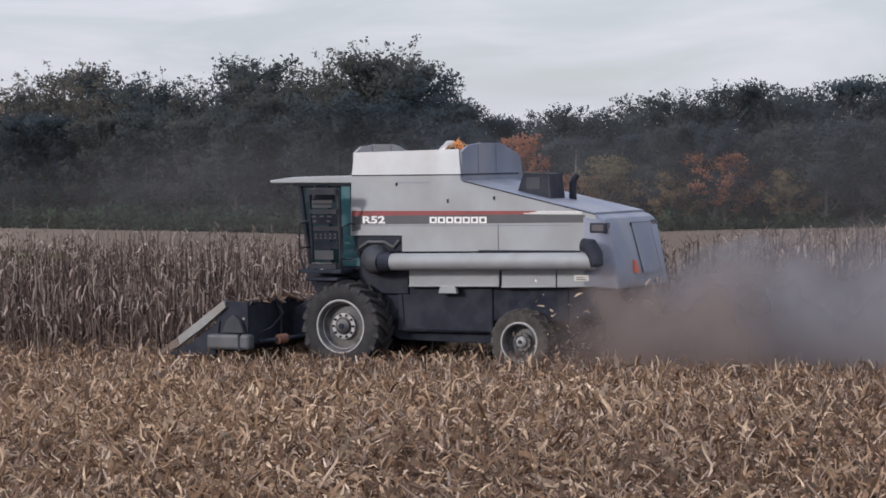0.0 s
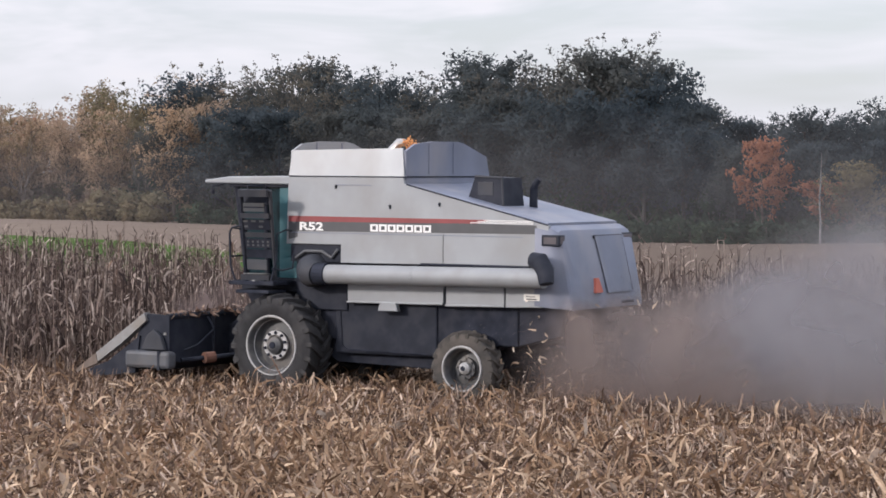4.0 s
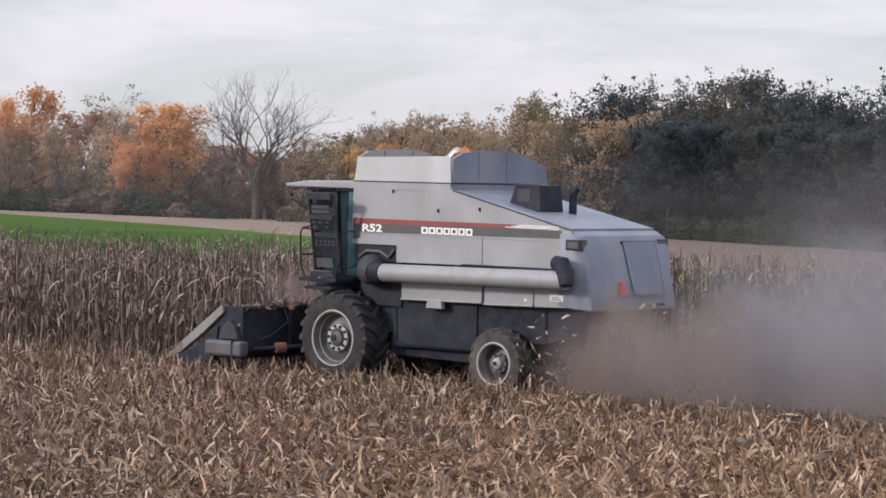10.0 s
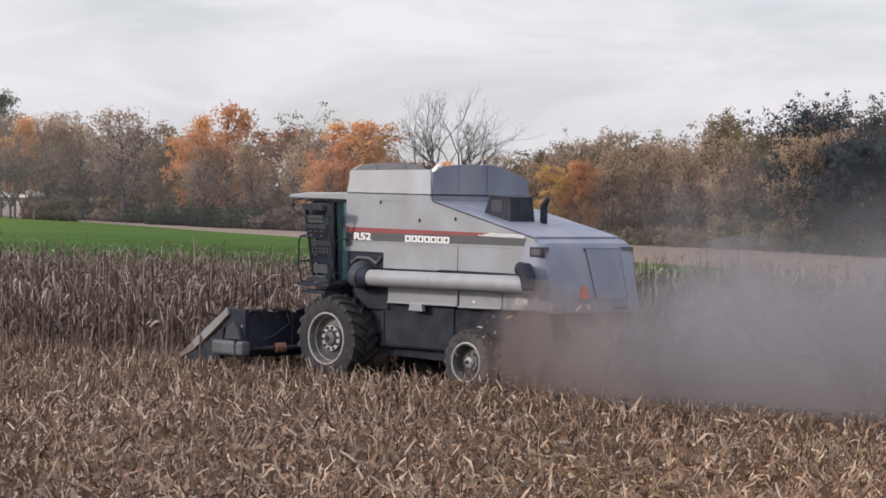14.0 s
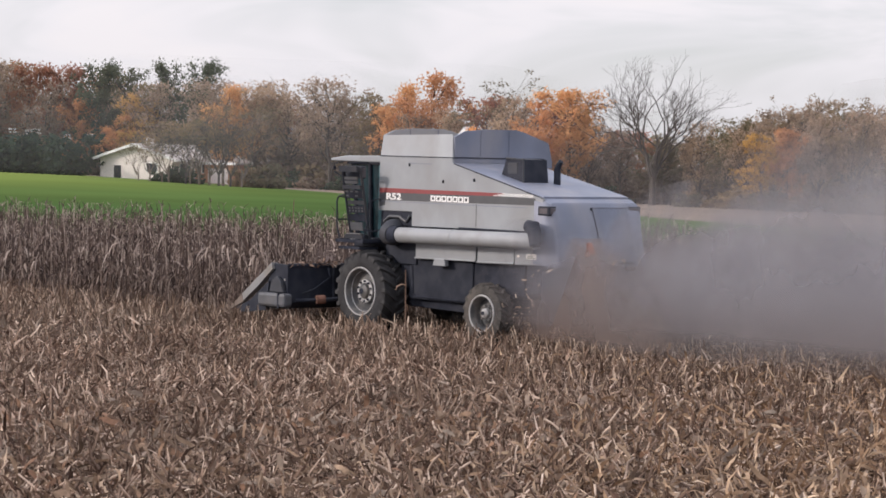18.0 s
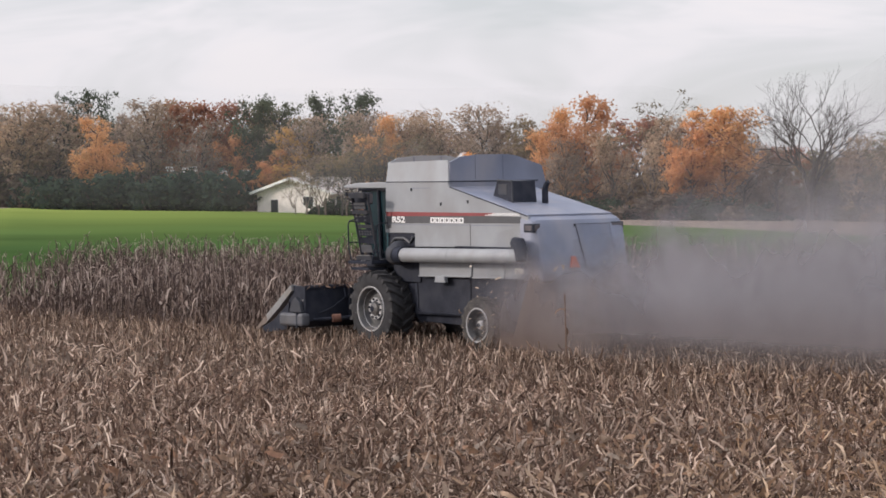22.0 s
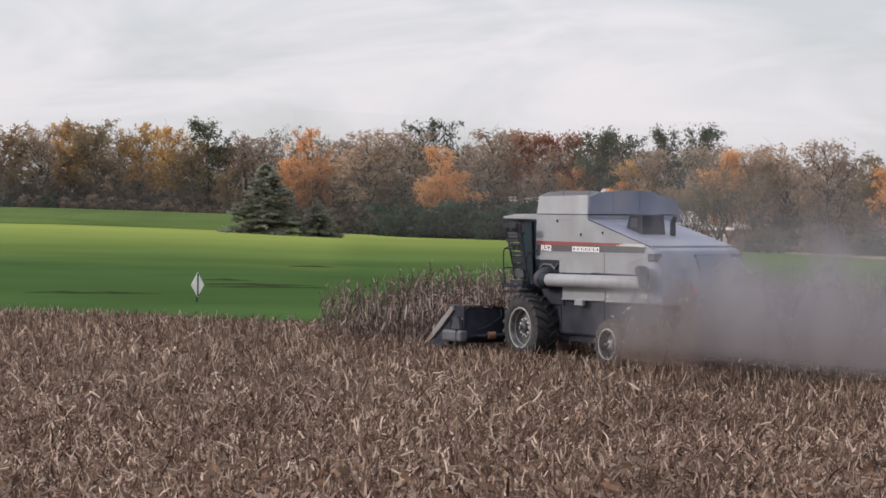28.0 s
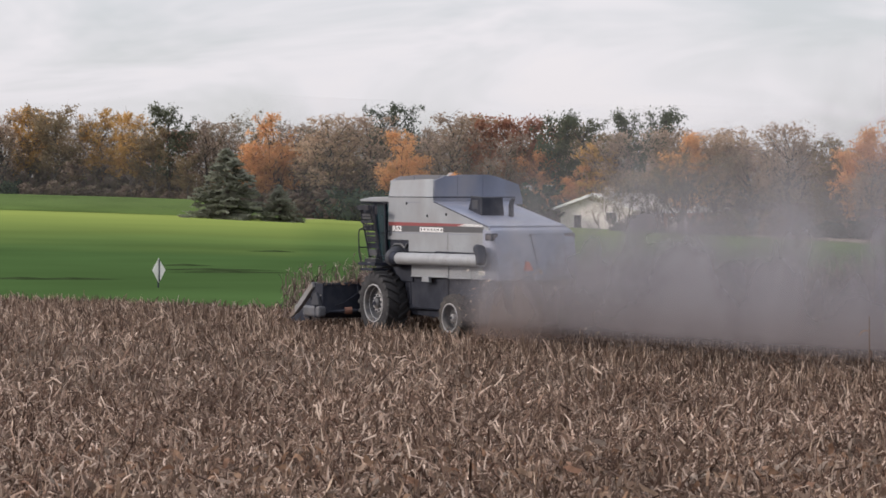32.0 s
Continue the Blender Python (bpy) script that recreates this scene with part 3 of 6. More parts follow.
xs, ys = [], []
for k in range(23):
    y = SWATH0 + 0.38 + ROW * k
    x0 = corn_left(y)
    if k < 6:
        continue
    row = np.arange(x0, -6, 0.19 if k < 13 else 0.28)
    xs.append(row + CORN_RNG.normal(0, 0.04, len(row)))
    ys.append(np.full(len(row), y) + CORN_RNG.normal(0, 0.04, len(row)))
xs, ys = np.concatenate(xs), np.concatenate(ys)
keep = CORN_RNG.uniform(size=len(xs)) > 0.07
xs, ys = xs[keep], ys[keep]
standing = raw_mesh("standing_corn", *corn_plants(CORN_RNG, xs, ys, corn_height(xs, ys)), CORN)
tagged(standing, "dry brown standing corn in rows, ready for harvest", "corn", kind="stuff")

SWATH_STEP = 0.75
swaths = []
x = -23.4
while x > -70:
    px, py = [], []
    for k in range(6):
        y = SWATH0 + 0.38 + ROW * k
        row = np.arange(x - SWATH_STEP, x, 0.19)
        row = row[row > corn_left(y)]
        px.append(row + CORN_RNG.normal(0, 0.03, len(row)))
        py.append(np.full(len(row), y) + CORN_RNG.normal(0, 0.04, len(row)))
    px, py = np.concatenate(px), np.concatenate(py)
    if len(px):
        ob = raw_mesh("corn_clump", *corn_plants(CORN_RNG, px, py, corn_height(px, py)), CORN)
        tagged(ob, "six rows of dry standing corn before the header", "corn", "corn clumps in the swath", "stuff")
        swaths.append((ob, x))
    x -= SWATH_STEP

# ---- stubble and litter ----
STUB_RNG = np.random.default_rng(11)


def stubble_spots(rng, n, r0, r1, az0=12, az1=74):
    r = np.sqrt(rng.uniform(r0 * r0, r1 * r1, n))
    a = np.radians(rng.uniform(az0, az1, n))
    x, y = -r * np.sin(a), r * np.cos(a)
    return x, y


def in_stubble(x, y):
    r, az = np.hypot(x, y), bearing(x, y)
    edge = np.interp(az, [30, 38, 45, 50, 62, 66, 70, 80], [70, 73, 79, 85, 86, 91, 95, 101])
    ok = (r < edge - 0.5) & (np.hypot(x - 2.5, y + 5) > 9)
    behind = (y > SWATH0 + 6 * ROW) & (x > np.interp(y, [36, 39, 43, 47, 50, 53], [-69, -72, -75, -75, -70, -64]))
    return ok & ~behind


pieces = []
for n, r0, r1, size, joints in ((80000, 12, 34, 0.85, 4), (90000, 34, 52, 0.80, 3), (70000, 52, 110, 1.0, 3)):
    x, y = stubble_spots(STUB_RNG, n, r0, r1)
    ok = in_stubble(x, y)
    x, y = x[ok], y[ok]
    m = len(x)
    z = land(x, y) + STUB_RNG.uniform(0.0, 0.2, m) ** 1.3
    a = STUB_RNG.uniform(0, 2 * np.pi, m)
    way = np.stack([np.cos(a), np.sin(a), STUB_RNG.normal(0.8 if r1 < 40 else 1.4, 0.8, m)], 1)
    length = STUB_RNG.gamma(2.6, 0.075, m).clip(0.06, 0.6) * size
    pieces.append(strips(STUB_RNG, np.stack([x, y, z], 1), way, length, (0.012 + 0.045 * STUB_RNG.uniform(0, 1, m) ** 2.0) * size, STUB_RNG.uniform(-0.4, 2.2, m), joints, 0.35, 0.38))
litter = raw_mesh("corn_litter", *joined(pieces), LITTER)
tagged(litter, "tangled dry corn leaves, husks and broken stalks on the field", "stubble", kind="stuff")

pieces = []
y = 12.0
rows_y = np.arange(SWATH0 + 0.38 - ROW * 36, SWATH0 + ROW * 6, ROW)
for y in rows_y:
    lo, hi = -math.tan(radians(72)) * y, -math.tan(radians(14)) * y
    tall_row = 30.5 < y < 36.4
    x = np.arange(max(lo, -100), hi, 0.085 if tall_row else 0.13)
    yy = np.full(len(x), y) + STUB_RNG.normal(0, 0.05, len(x))
    x = x + STUB_RNG.normal(0, 0.05, len(x))
    ok = in_stubble(x, yy) & (STUB_RNG.uniform(size=len(x)) > 0.2)
    x, yy = x[ok], yy[ok]
    m = len(x)
    h = STUB_RNG.uniform(0.22, 0.46, m) if tall_row else STUB_RNG.uniform(0.14, 0.38, m)
    root = np.stack([x, yy, land(x, yy)], 1)
    lean = np.stack([STUB_RNG.normal(0, 0.2, m), STUB_RNG.normal(0, 0.2, m), np.ones(m)], 1)
    for k in range(2):
        pieces.append(strips(STUB_RNG, root, lean, h, np.full(m, 0.028), np.zeros(m), 3, 0.1, 0.2))
stalks = raw_mesh("cut_stalks", *joined(pieces), STUB)
tagged(stalks, "rows of cut corn stalks standing in the stubble", "stubble", kind="stuff")

x, y = stubble_spots(STUB_RNG, 7000, 12, 40)
ok = in_stubble(x, y)
x, y = x[ok], y[ok]
m = len(x)
a = STUB_RNG.uniform(0, 2 * np.pi, m)
husks = raw_mesh("husks", *strips(STUB_RNG, np.stack([x, y, land(x, y) + STUB_RNG.uniform(0.04, 0.24, m)], 1), np.stack([np.cos(a), np.sin(a), STUB_RNG.normal(0.3, 0.7, m)], 1),
                                  STUB_RNG.uniform(0.12, 0.30, m), STUB_RNG.uniform(0.04, 0.095, m), STUB_RNG.uniform(-0.5, 2.5, m), 4, 0.5, 0.3), HUSK)
tagged(husks, "curled ochre husks and broad dry leaves on the stubble", "stubble", kind="stuff")

pieces = []
for n, r0, r1 in ((13000, 12, 34), (13000, 34, 58), (11000, 58, 92)):
    x, y = stubble_spots(STUB_RNG, n, r0, r1)
    ok = in_stubble(x, y)
    x, y = x[ok], y[ok]
    m = len(x)
    a = STUB_RNG.uniform(0, 2 * np.pi, m)
    pieces.append(rods(STUB_RNG, np.stack([x, y, land(x, y) + STUB_RNG.uniform(0.06, 0.24, m)], 1), np.stack([np.cos(a), np.sin(a), STUB_RNG.normal(0.7, 0.7, m)], 1),
                       STUB_RNG.gamma(3.0, 0.05, m).clip(0.06, 0.36), STUB_RNG.uniform(0.008, 0.016, m) * (1.0 if r1 < 40 else 1.15), 0.25))
broken = raw_mesh("broken_stalks", *joined(pieces), STALK)
broken.data.polygons.foreach_set("use_smooth", [True] * len(broken.data.polygons))
tagged(broken, "pale broken corn stalks lying on the stubble", "stubble", kind="stuff")

CRUMPLE_RNG = np.random.default_rng(31)
x, y = stubble_spots(CRUMPLE_RNG, 2600, 12, 27)
ok = in_stubble(x, y)
x, y = x[ok], y[ok]
m = len(x)
a = CRUMPLE_RNG.uniform(0, 2 * np.pi, m)
crumpled = raw_mesh("crumpled_leaves", *strips(CRUMPLE_RNG, np.stack([x, y, land(x, y) + CRUMPLE_RNG.uniform(0.10, 0.24, m)], 1), np.stack([np.cos(a), np.sin(a), CRUMPLE_RNG.normal(0.35, 0.6, m)], 1),
                                               CRUMPLE_RNG.uniform(0.16, 0.34, m), CRUMPLE_RNG.uniform(0.06, 0.115, m), CRUMPLE_RNG.uniform(0.5, 4.0, m), 6, 0.9, 0.5), CRUMPLE)
tagged(crumpled, "crumpled brown husk leaves caught in the stubble", "stubble", kind="stuff")

STRAW_RNG = np.random.default_rng(37)
x, y = (np.concatenate(q) for q in zip(stubble_spots(STRAW_RNG, 50000, 12, 36, 10, 50), stubble_spots(STRAW_RNG, 48000, 28, 50, 16, 50)))
ok = in_stubble(x, y) & (STRAW_RNG.uniform(size=len(x)) > 0.74 - 0.49 * smoothstep((bearing(x, y) - 26) / 9) + 0.75 * smoothstep((bearing(x, y) - 28) / 22)) & (STRAW_RNG.uniform(size=len(x)) > 0.55 * smoothstep((np.hypot(x, y) - 22) / 30))
x, y = x[ok], y[ok]
m = len(x)
a = STRAW_RNG.uniform(0, 2 * np.pi, m)
straw = raw_mesh("golden_leaves", *strips(STRAW_RNG, np.stack([x, y, land(x, y) + STRAW_RNG.uniform(0.08, 0.26, m)], 1), np.stack([np.cos(a), np.sin(a), STRAW_RNG.normal(0.6, 0.7, m)], 1),
                                          STRAW_RNG.uniform(0.12, 0.42, m), STRAW_RNG.uniform(0.014, 0.05, m), STRAW_RNG.uniform(-0.4, 2.4, m), 4, 0.45, 0.38), STRAW)
tagged(straw, "freshly cut golden corn leaves on the stubble", "stubble", kind="stuff")

x, y = stubble_spots(STUB_RNG, 5200, 12, 33)
ok = in_stubble(x, y)
x, y = x[ok], y[ok]
m = len(x)
a = STUB_RNG.uniform(0, 2 * np.pi, m)
blades = raw_mesh("broad_leaves", *strips(STUB_RNG, np.stack([x, y, land(x, y) + STUB_RNG.uniform(0.08, 0.22, m)], 1), np.stack([np.cos(a), np.sin(a), STUB_RNG.normal(0.25, 0.5, m)], 1),
                                          STUB_RNG.uniform(0.24, 0.55, m), STUB_RNG.uniform(0.022, 0.062, m), STUB_RNG.uniform(-0.2, 1.8, m), 6, 0.5, 0.32), BLADE)
tagged(blades, "long broad dry corn leaves lying over the stubble", "stubble", kind="stuff")

# weeds and leaning stalks along the edge of the green field
az = STUB_RNG.uniform(40, 74, 6500)
r = np.interp(az, [30, 38, 45, 50, 62, 66, 70, 80], [70, 73, 79, 85, 86, 91, 95, 101]) + STUB_RNG.normal(-0.4, 0.7, len(az))
x, y = -r * np.sin(np.radians(az)), r * np.cos(np.radians(az))
ok = ~((y > SWATH0 - 0.5) & (y < 53.5) & (x > np.interp(y, [36, 39, 43, 47, 50, 53], [-69, -72, -75, -75, -70, -64])))
x, y, az = x[ok], y[ok], az[ok]
m = len(x)
tall = 0.20 + 0.22 * (0.5 + 0.5 * np.sin(az * 9.0)) * (0.5 + 0.5 * np.sin(az * 23.0 + 1))
weeds = raw_mesh("edge_weeds", *strips(STUB_RNG, np.stack([x, y, land(x, y)], 1), np.stack([STUB_RNG.normal(0, 0.35, m), STUB_RNG.normal(0, 0.35, m), np.ones(m)], 1),
                                       tall * STUB_RNG.uniform(0.5, 1.3, m), STUB_RNG.uniform(0.02, 0.06, m), STUB_RNG.uniform(0, 2.0, m), 3, 0.3, 0.25), CORN)
tagged(weeds, "ragged brown weeds and stalks along the field edge", "weeds", kind="stuff")

# ---- trees ----


def crown_mesh(name, rng, material, clumps, leaves, size, squash=0.75, flat=0.5):
    """Leaves round many clump centres: clumps is an array of x, y, z, radius."""
    heft = clumps[:, 3] ** 2
    which = rng.choice(len(clumps), leaves, p=heft / heft.sum())
    c = clumps[which]
    d = rng.normal(size=(leaves, 3))
    d /= np.linalg.norm(d, axis=1, keepdims=True)
    rad = c[:, 3] * (0.15 + 0.55 * np.minimum(np.abs(rng.normal(size=leaves)), 1.45))
    p = c[:, :3] + d * rad[:, None] * np.array([1, 1, squash])
    u = rng.normal(size=(leaves, 3))
    u /= np.linalg.norm(u, axis=1, keepdims=True)
    w = np.cross(u, rng.normal(size=(leaves, 3)))
    w /= np.linalg.norm(w, axis=1, keepdims=True)
    s = (size * rng.uniform(0.5, 1.2, leaves))[:, None]
    v = np.stack([p - u * s * 0.6, p + u * s * 0.25 + w * s * flat, p + u * s * 0.6 - w * s * flat * 0.6], 1).reshape(-1, 3)
    f = np.arange(leaves * 3).reshape(-1, 3)
    # leaves turn towards the light round their clump: face outward, and shade with it
    tri = v.reshape(-1, 3, 3)
    flat_n = np.cross(tri[:, 1] - tri[:, 0], tri[:, 2] - tri[:, 0])
    flat_n /= np.linalg.norm(flat_n, axis=1, keepdims=True) + 1e-9
    core = clumps[:, :3].mean(axis=0)
    out = (p - core) / (np.linalg.norm(p - core, axis=1, keepdims=True) + 1e-6) + 0.8 * d
    out /= np.linalg.norm(out, axis=1, keepdims=True) + 1e-9
    turn = (flat_n * out).sum(1) < 0
    f[turn] = f[turn][:, ::-1]
    flat_n[turn] *= -1
    soft = 0.7 * out + 0.3 * flat_n
    soft /= np.linalg.norm(soft, axis=1, keepdims=True) + 1e-9
    ob = raw_mesh(name, v, f, material)
    ob.data.normals_split_custom_set(np.repeat(soft, 3, axis=0).tolist())
    return ob


def limb_paths(rng, height, spread, trunk_top, n, start=0.25, up=0.9):
    """Branches from the trunk: lists of points."""
    out = []
    for k in range(n):
        z0 = height * rng.uniform(start, trunk_top)
        a = 2.4 * k + rng.uniform(-0.5, 0.5)
        length = spread * rng.uniform(0.7, 1.1) * (1.25 - 0.6 * z0 / height)
        p = np.array([0, 0, z0])
        d = np.array([math.cos(a), math.sin(a), up * rng.uniform(0.6, 1.4)])
        d /= np.linalg.norm(d)
        pts = [p]
        for j in range(4):
            p = p + d * length / 3
            d = d + rng.normal(0, 0.22, 3) + np.array([0, 0, 0.12])
            d /= np.linalg.norm(d)
            p = np.array([p[0], p[1], min(p[2], height * 0.93)])
            pts.append(p)
        out.append(pts)
    return out


def tree_kind(name, seed, leaf, label, height=10.0, spread=3.2, clump=1.2, leaves=2600, size=0.42, low=0.22, limbs=16, bark=None,
              twigs=0, squash=0.75, up=0.9, slim=1.0, fill=0):
    rng = np.random.default_rng(seed)
    t = thing(name, label, "tree")
    bm = bmesh.new()
    top = height * 0.78
    bend = rng.normal(0, 0.25, (5, 2))
    tube(bm, [(bend[i][0] * i * 0.3, bend[i][1] * i * 0.3, top * i / 4 - (0.4 if i == 0 else 0)) for i in range(5)], [q * slim for q in (0.19, 0.15, 0.12, 0.08, 0.03)], 6)
    paths = limb_paths(rng, height, spread, 0.8, limbs, low, up)
    part("trunk", bm, bark or BARK, t)
    bm = bmesh.new()
    for pts in paths:
        tube(bm, pts, [q * slim for q in (0.075, 0.06, 0.045, 0.03, 0.015)], 3)
    ends = []
    for pts in paths:
        for p in pts[2:]:
            ends.append([*p, clump * rng.uniform(0.45, 1.3)])
        for q in range(twigs):
            i = rng.integers(1, 4)
            d = rng.normal(size=3) * 0.7 + np.array([0, 0, 0.7])
            d /= np.linalg.norm(d)
            p0 = pts[i]
            l = spread * rng.uniform(0.25, 0.6)
            bendy = rng.normal(size=3) * 0.15 * l
            tube(bm, [p0, p0 + d * l * 0.5 + bendy, p0 + d * l], [q * slim for q in (0.026, 0.018, 0.008)], 3)
            ends.append([*(p0 + d * l), clump * 0.6])
    for k in range(5):
        ends.append([rng.normal(0, 0.5), rng.normal(0, 0.5), height * rng.uniform(0.78, 0.95), clump * rng.uniform(0.6, 0.9)])
    for k in range(fill):
        d = rng.normal(size=3)
        d *= rng.uniform(0.3, 1.0) / np.linalg.norm(d)
        ends.append([d[0] * spread * 0.95, d[1] * spread * 0.95, height * (0.52 + 0.36 * d[2]), clump * rng.uniform(0.7, 1.2)])
    tagged(part("branchwork", bm, bark or BARK, t), kind="stuff")
    ends = np.array(ends)
    ends[:, 2] = np.minimum(ends[:, 2], height - ends[:, 3] * squash * 0.8)
    if leaves:
        cr = crown_mesh("crown", rng, leaf, ends, leaves, size, squash)
        cr.parent = t
    top = max(max(v.co.z for v in o.data.vertices) for o in t.children)
    tagged(t.children[-1], kind="stuff")
    for o in t.children:
        o.data.transform(Matrix.Diagonal((1, 1, height / top, 1)))
    return t


def twigs_of(bm, rng, p, d, length, radius, level, tips):
    """Forking wood: each branch bends a little, then splits into finer ones."""
    mid = p + d * length * 0.5 + rng.normal(size=3) * length * 0.05
    end = p + d * length + rng.normal(size=3) * length * 0.05
    tube(bm, [p, mid, end], [radius, radius * 0.82, radius * 0.62], 4 if level > 2 else 3, cap=False)
    if level == 0:
        tips.append(end)
        return
    for k in range(3 if rng.uniform() < 0.5 else 2):
        q = d + rng.normal(size=3) * 0.42 + np.array([0, 0, 0.14])
        twigs_of(bm, rng, end if k < 2 else mid, q / np.linalg.norm(q), length * rng.uniform(0.60, 0.86), radius * 0.58, level - 1, tips)


def open_tree(name, seed, leaf, label, leaders=5, levels=4, splay=0.5, leaves=0, size=0.22, radius=0.09, bark=None):
    """A nearly leafless tree, 10 m tall: a short trunk that opens into leaders and fine twigs."""
    rng = np.random.default_rng(seed)
    t = thing(name, label, "tree")
    part("trunk", tube(None, [(0, 0, -0.4), (0.04, 0.02, 1.0), (0, 0, 2.2)], [radius * 1.5, radius * 1.25, radius * 1.15], 7), bark or PALE_BARK, t)
    bm, tips = bmesh.new(), []
    for k in range(leaders):
        a = 6.283 * k / leaders + rng.uniform(-0.3, 0.3)
        d = np.array([math.cos(a) * splay * rng.uniform(0.5, 1.2), math.sin(a) * splay * rng.uniform(0.5, 1.2), 1.0])
        twigs_of(bm, rng, np.array([0, 0, rng.uniform(1.3, 2.1)]), d / np.linalg.norm(d), 2.6 * rng.uniform(0.8, 1.15), radius * 0.8, levels, tips)
    mean = np.mean(tips, axis=0)
    upright = Matrix(((1, 0, -mean[0] / mean[2], 0), (0, 1, -mean[1] / mean[2], 0), (0, 0, 1, 0), (0, 0, 0, 1)))
    bmesh.ops.transform(bm, matrix=upright, verts=bm.verts)
    tips = [np.array(upright @ Vector(p)) for p in tips]
    tagged(part("branchwork", bm, bark or PALE_BARK, t), kind="stuff")
    if leaves:
        clumps = np.array([[*p, 0.38] for p in tips])
        cr = crown_mesh("crown", rng, leaf, clumps, leaves, size)
        cr.parent = t
        tagged(cr, kind="stuff")
    top = max(max(v.co.z for v in o.data.vertices) for o in t.children)
    for o in t.children:
        o.data.transform(Matrix.Diagonal((10 / top, 10 / top, 10 / top, 1)))
    return t


def spruce_kind(name, seed, label):
    rng = np.random.default_rng(seed)
    t = thing(name, label, "tree")
    part("trunk", tube(None, [(0, 0, -0.3), (0, 0, 5), (0, 0, 9.8)], [0.2, 0.12, 0.02], 6), BARK, t)
    bm = bmesh.new()
    clumps = []
    for k in range(190):
        u = rng.uniform(0.01, 1.0)
        a = 2.4 * k
        rr = (1 - u) ** 0.8 * 3.0 * rng.uniform(0.75, 1.08) + 0.1
        z = 0.5 + 9.3 * u
        for q in (0.35, 0.65, 0.95):
            clumps.append([math.cos(a) * rr * q, math.sin(a) * rr * q, z - rr * q * 0.28, 0.18 + 0.32 * (1 - u)])
        tube(bm, [(0, 0, z), (math.cos(a) * rr, math.sin(a) * rr, z - rr * 0.28)], [0.03, 0.01], 4)
    tagged(part("branchwork", bm, BARK, t), kind="stuff")
    cr = crown_mesh("crown", rng, NEEDLE, np.array(clumps), 7500, 0.40, 0.6, 0.35)
    cr.parent = t
    tagged(cr, kind="stuff")
    return t


def shrub_kind(name, seed, leaf, label, category="shrub"):
    rng = np.random.default_rng(seed)
    t = thing(name, label, category)
    bm = bmesh.new()
    cl = []
    for k in range(9):
        a, rr = rng.uniform(0, 6.28), rng.uniform(0.2, 1.5)
        h = rng.uniform(1.2, 2.6)
        tube(bm, [(0.3 * math.cos(a), 0.3 * math.sin(a), -0.2), (rr * 0.7 * math.cos(a), rr * 0.7 * math.sin(a), h * 0.6), (rr * math.cos(a), rr * math.sin(a), h)], [0.05, 0.03, 0.012], 4)
        cl += [[rr * math.cos(a), rr * math.sin(a), h * 0.85, 0.65], [rr * 1.1 * math.cos(a), rr * 1.1 * math.sin(a), h * 0.4, 0.7]]
    tagged(part("stems", bm, BARK, t), kind="stuff")
    cr = crown_mesh("crown", rng, leaf, np.array(cl), 900, 0.34, 0.8)
    cr.parent = t
    tagged(cr, kind="stuff")
    return t


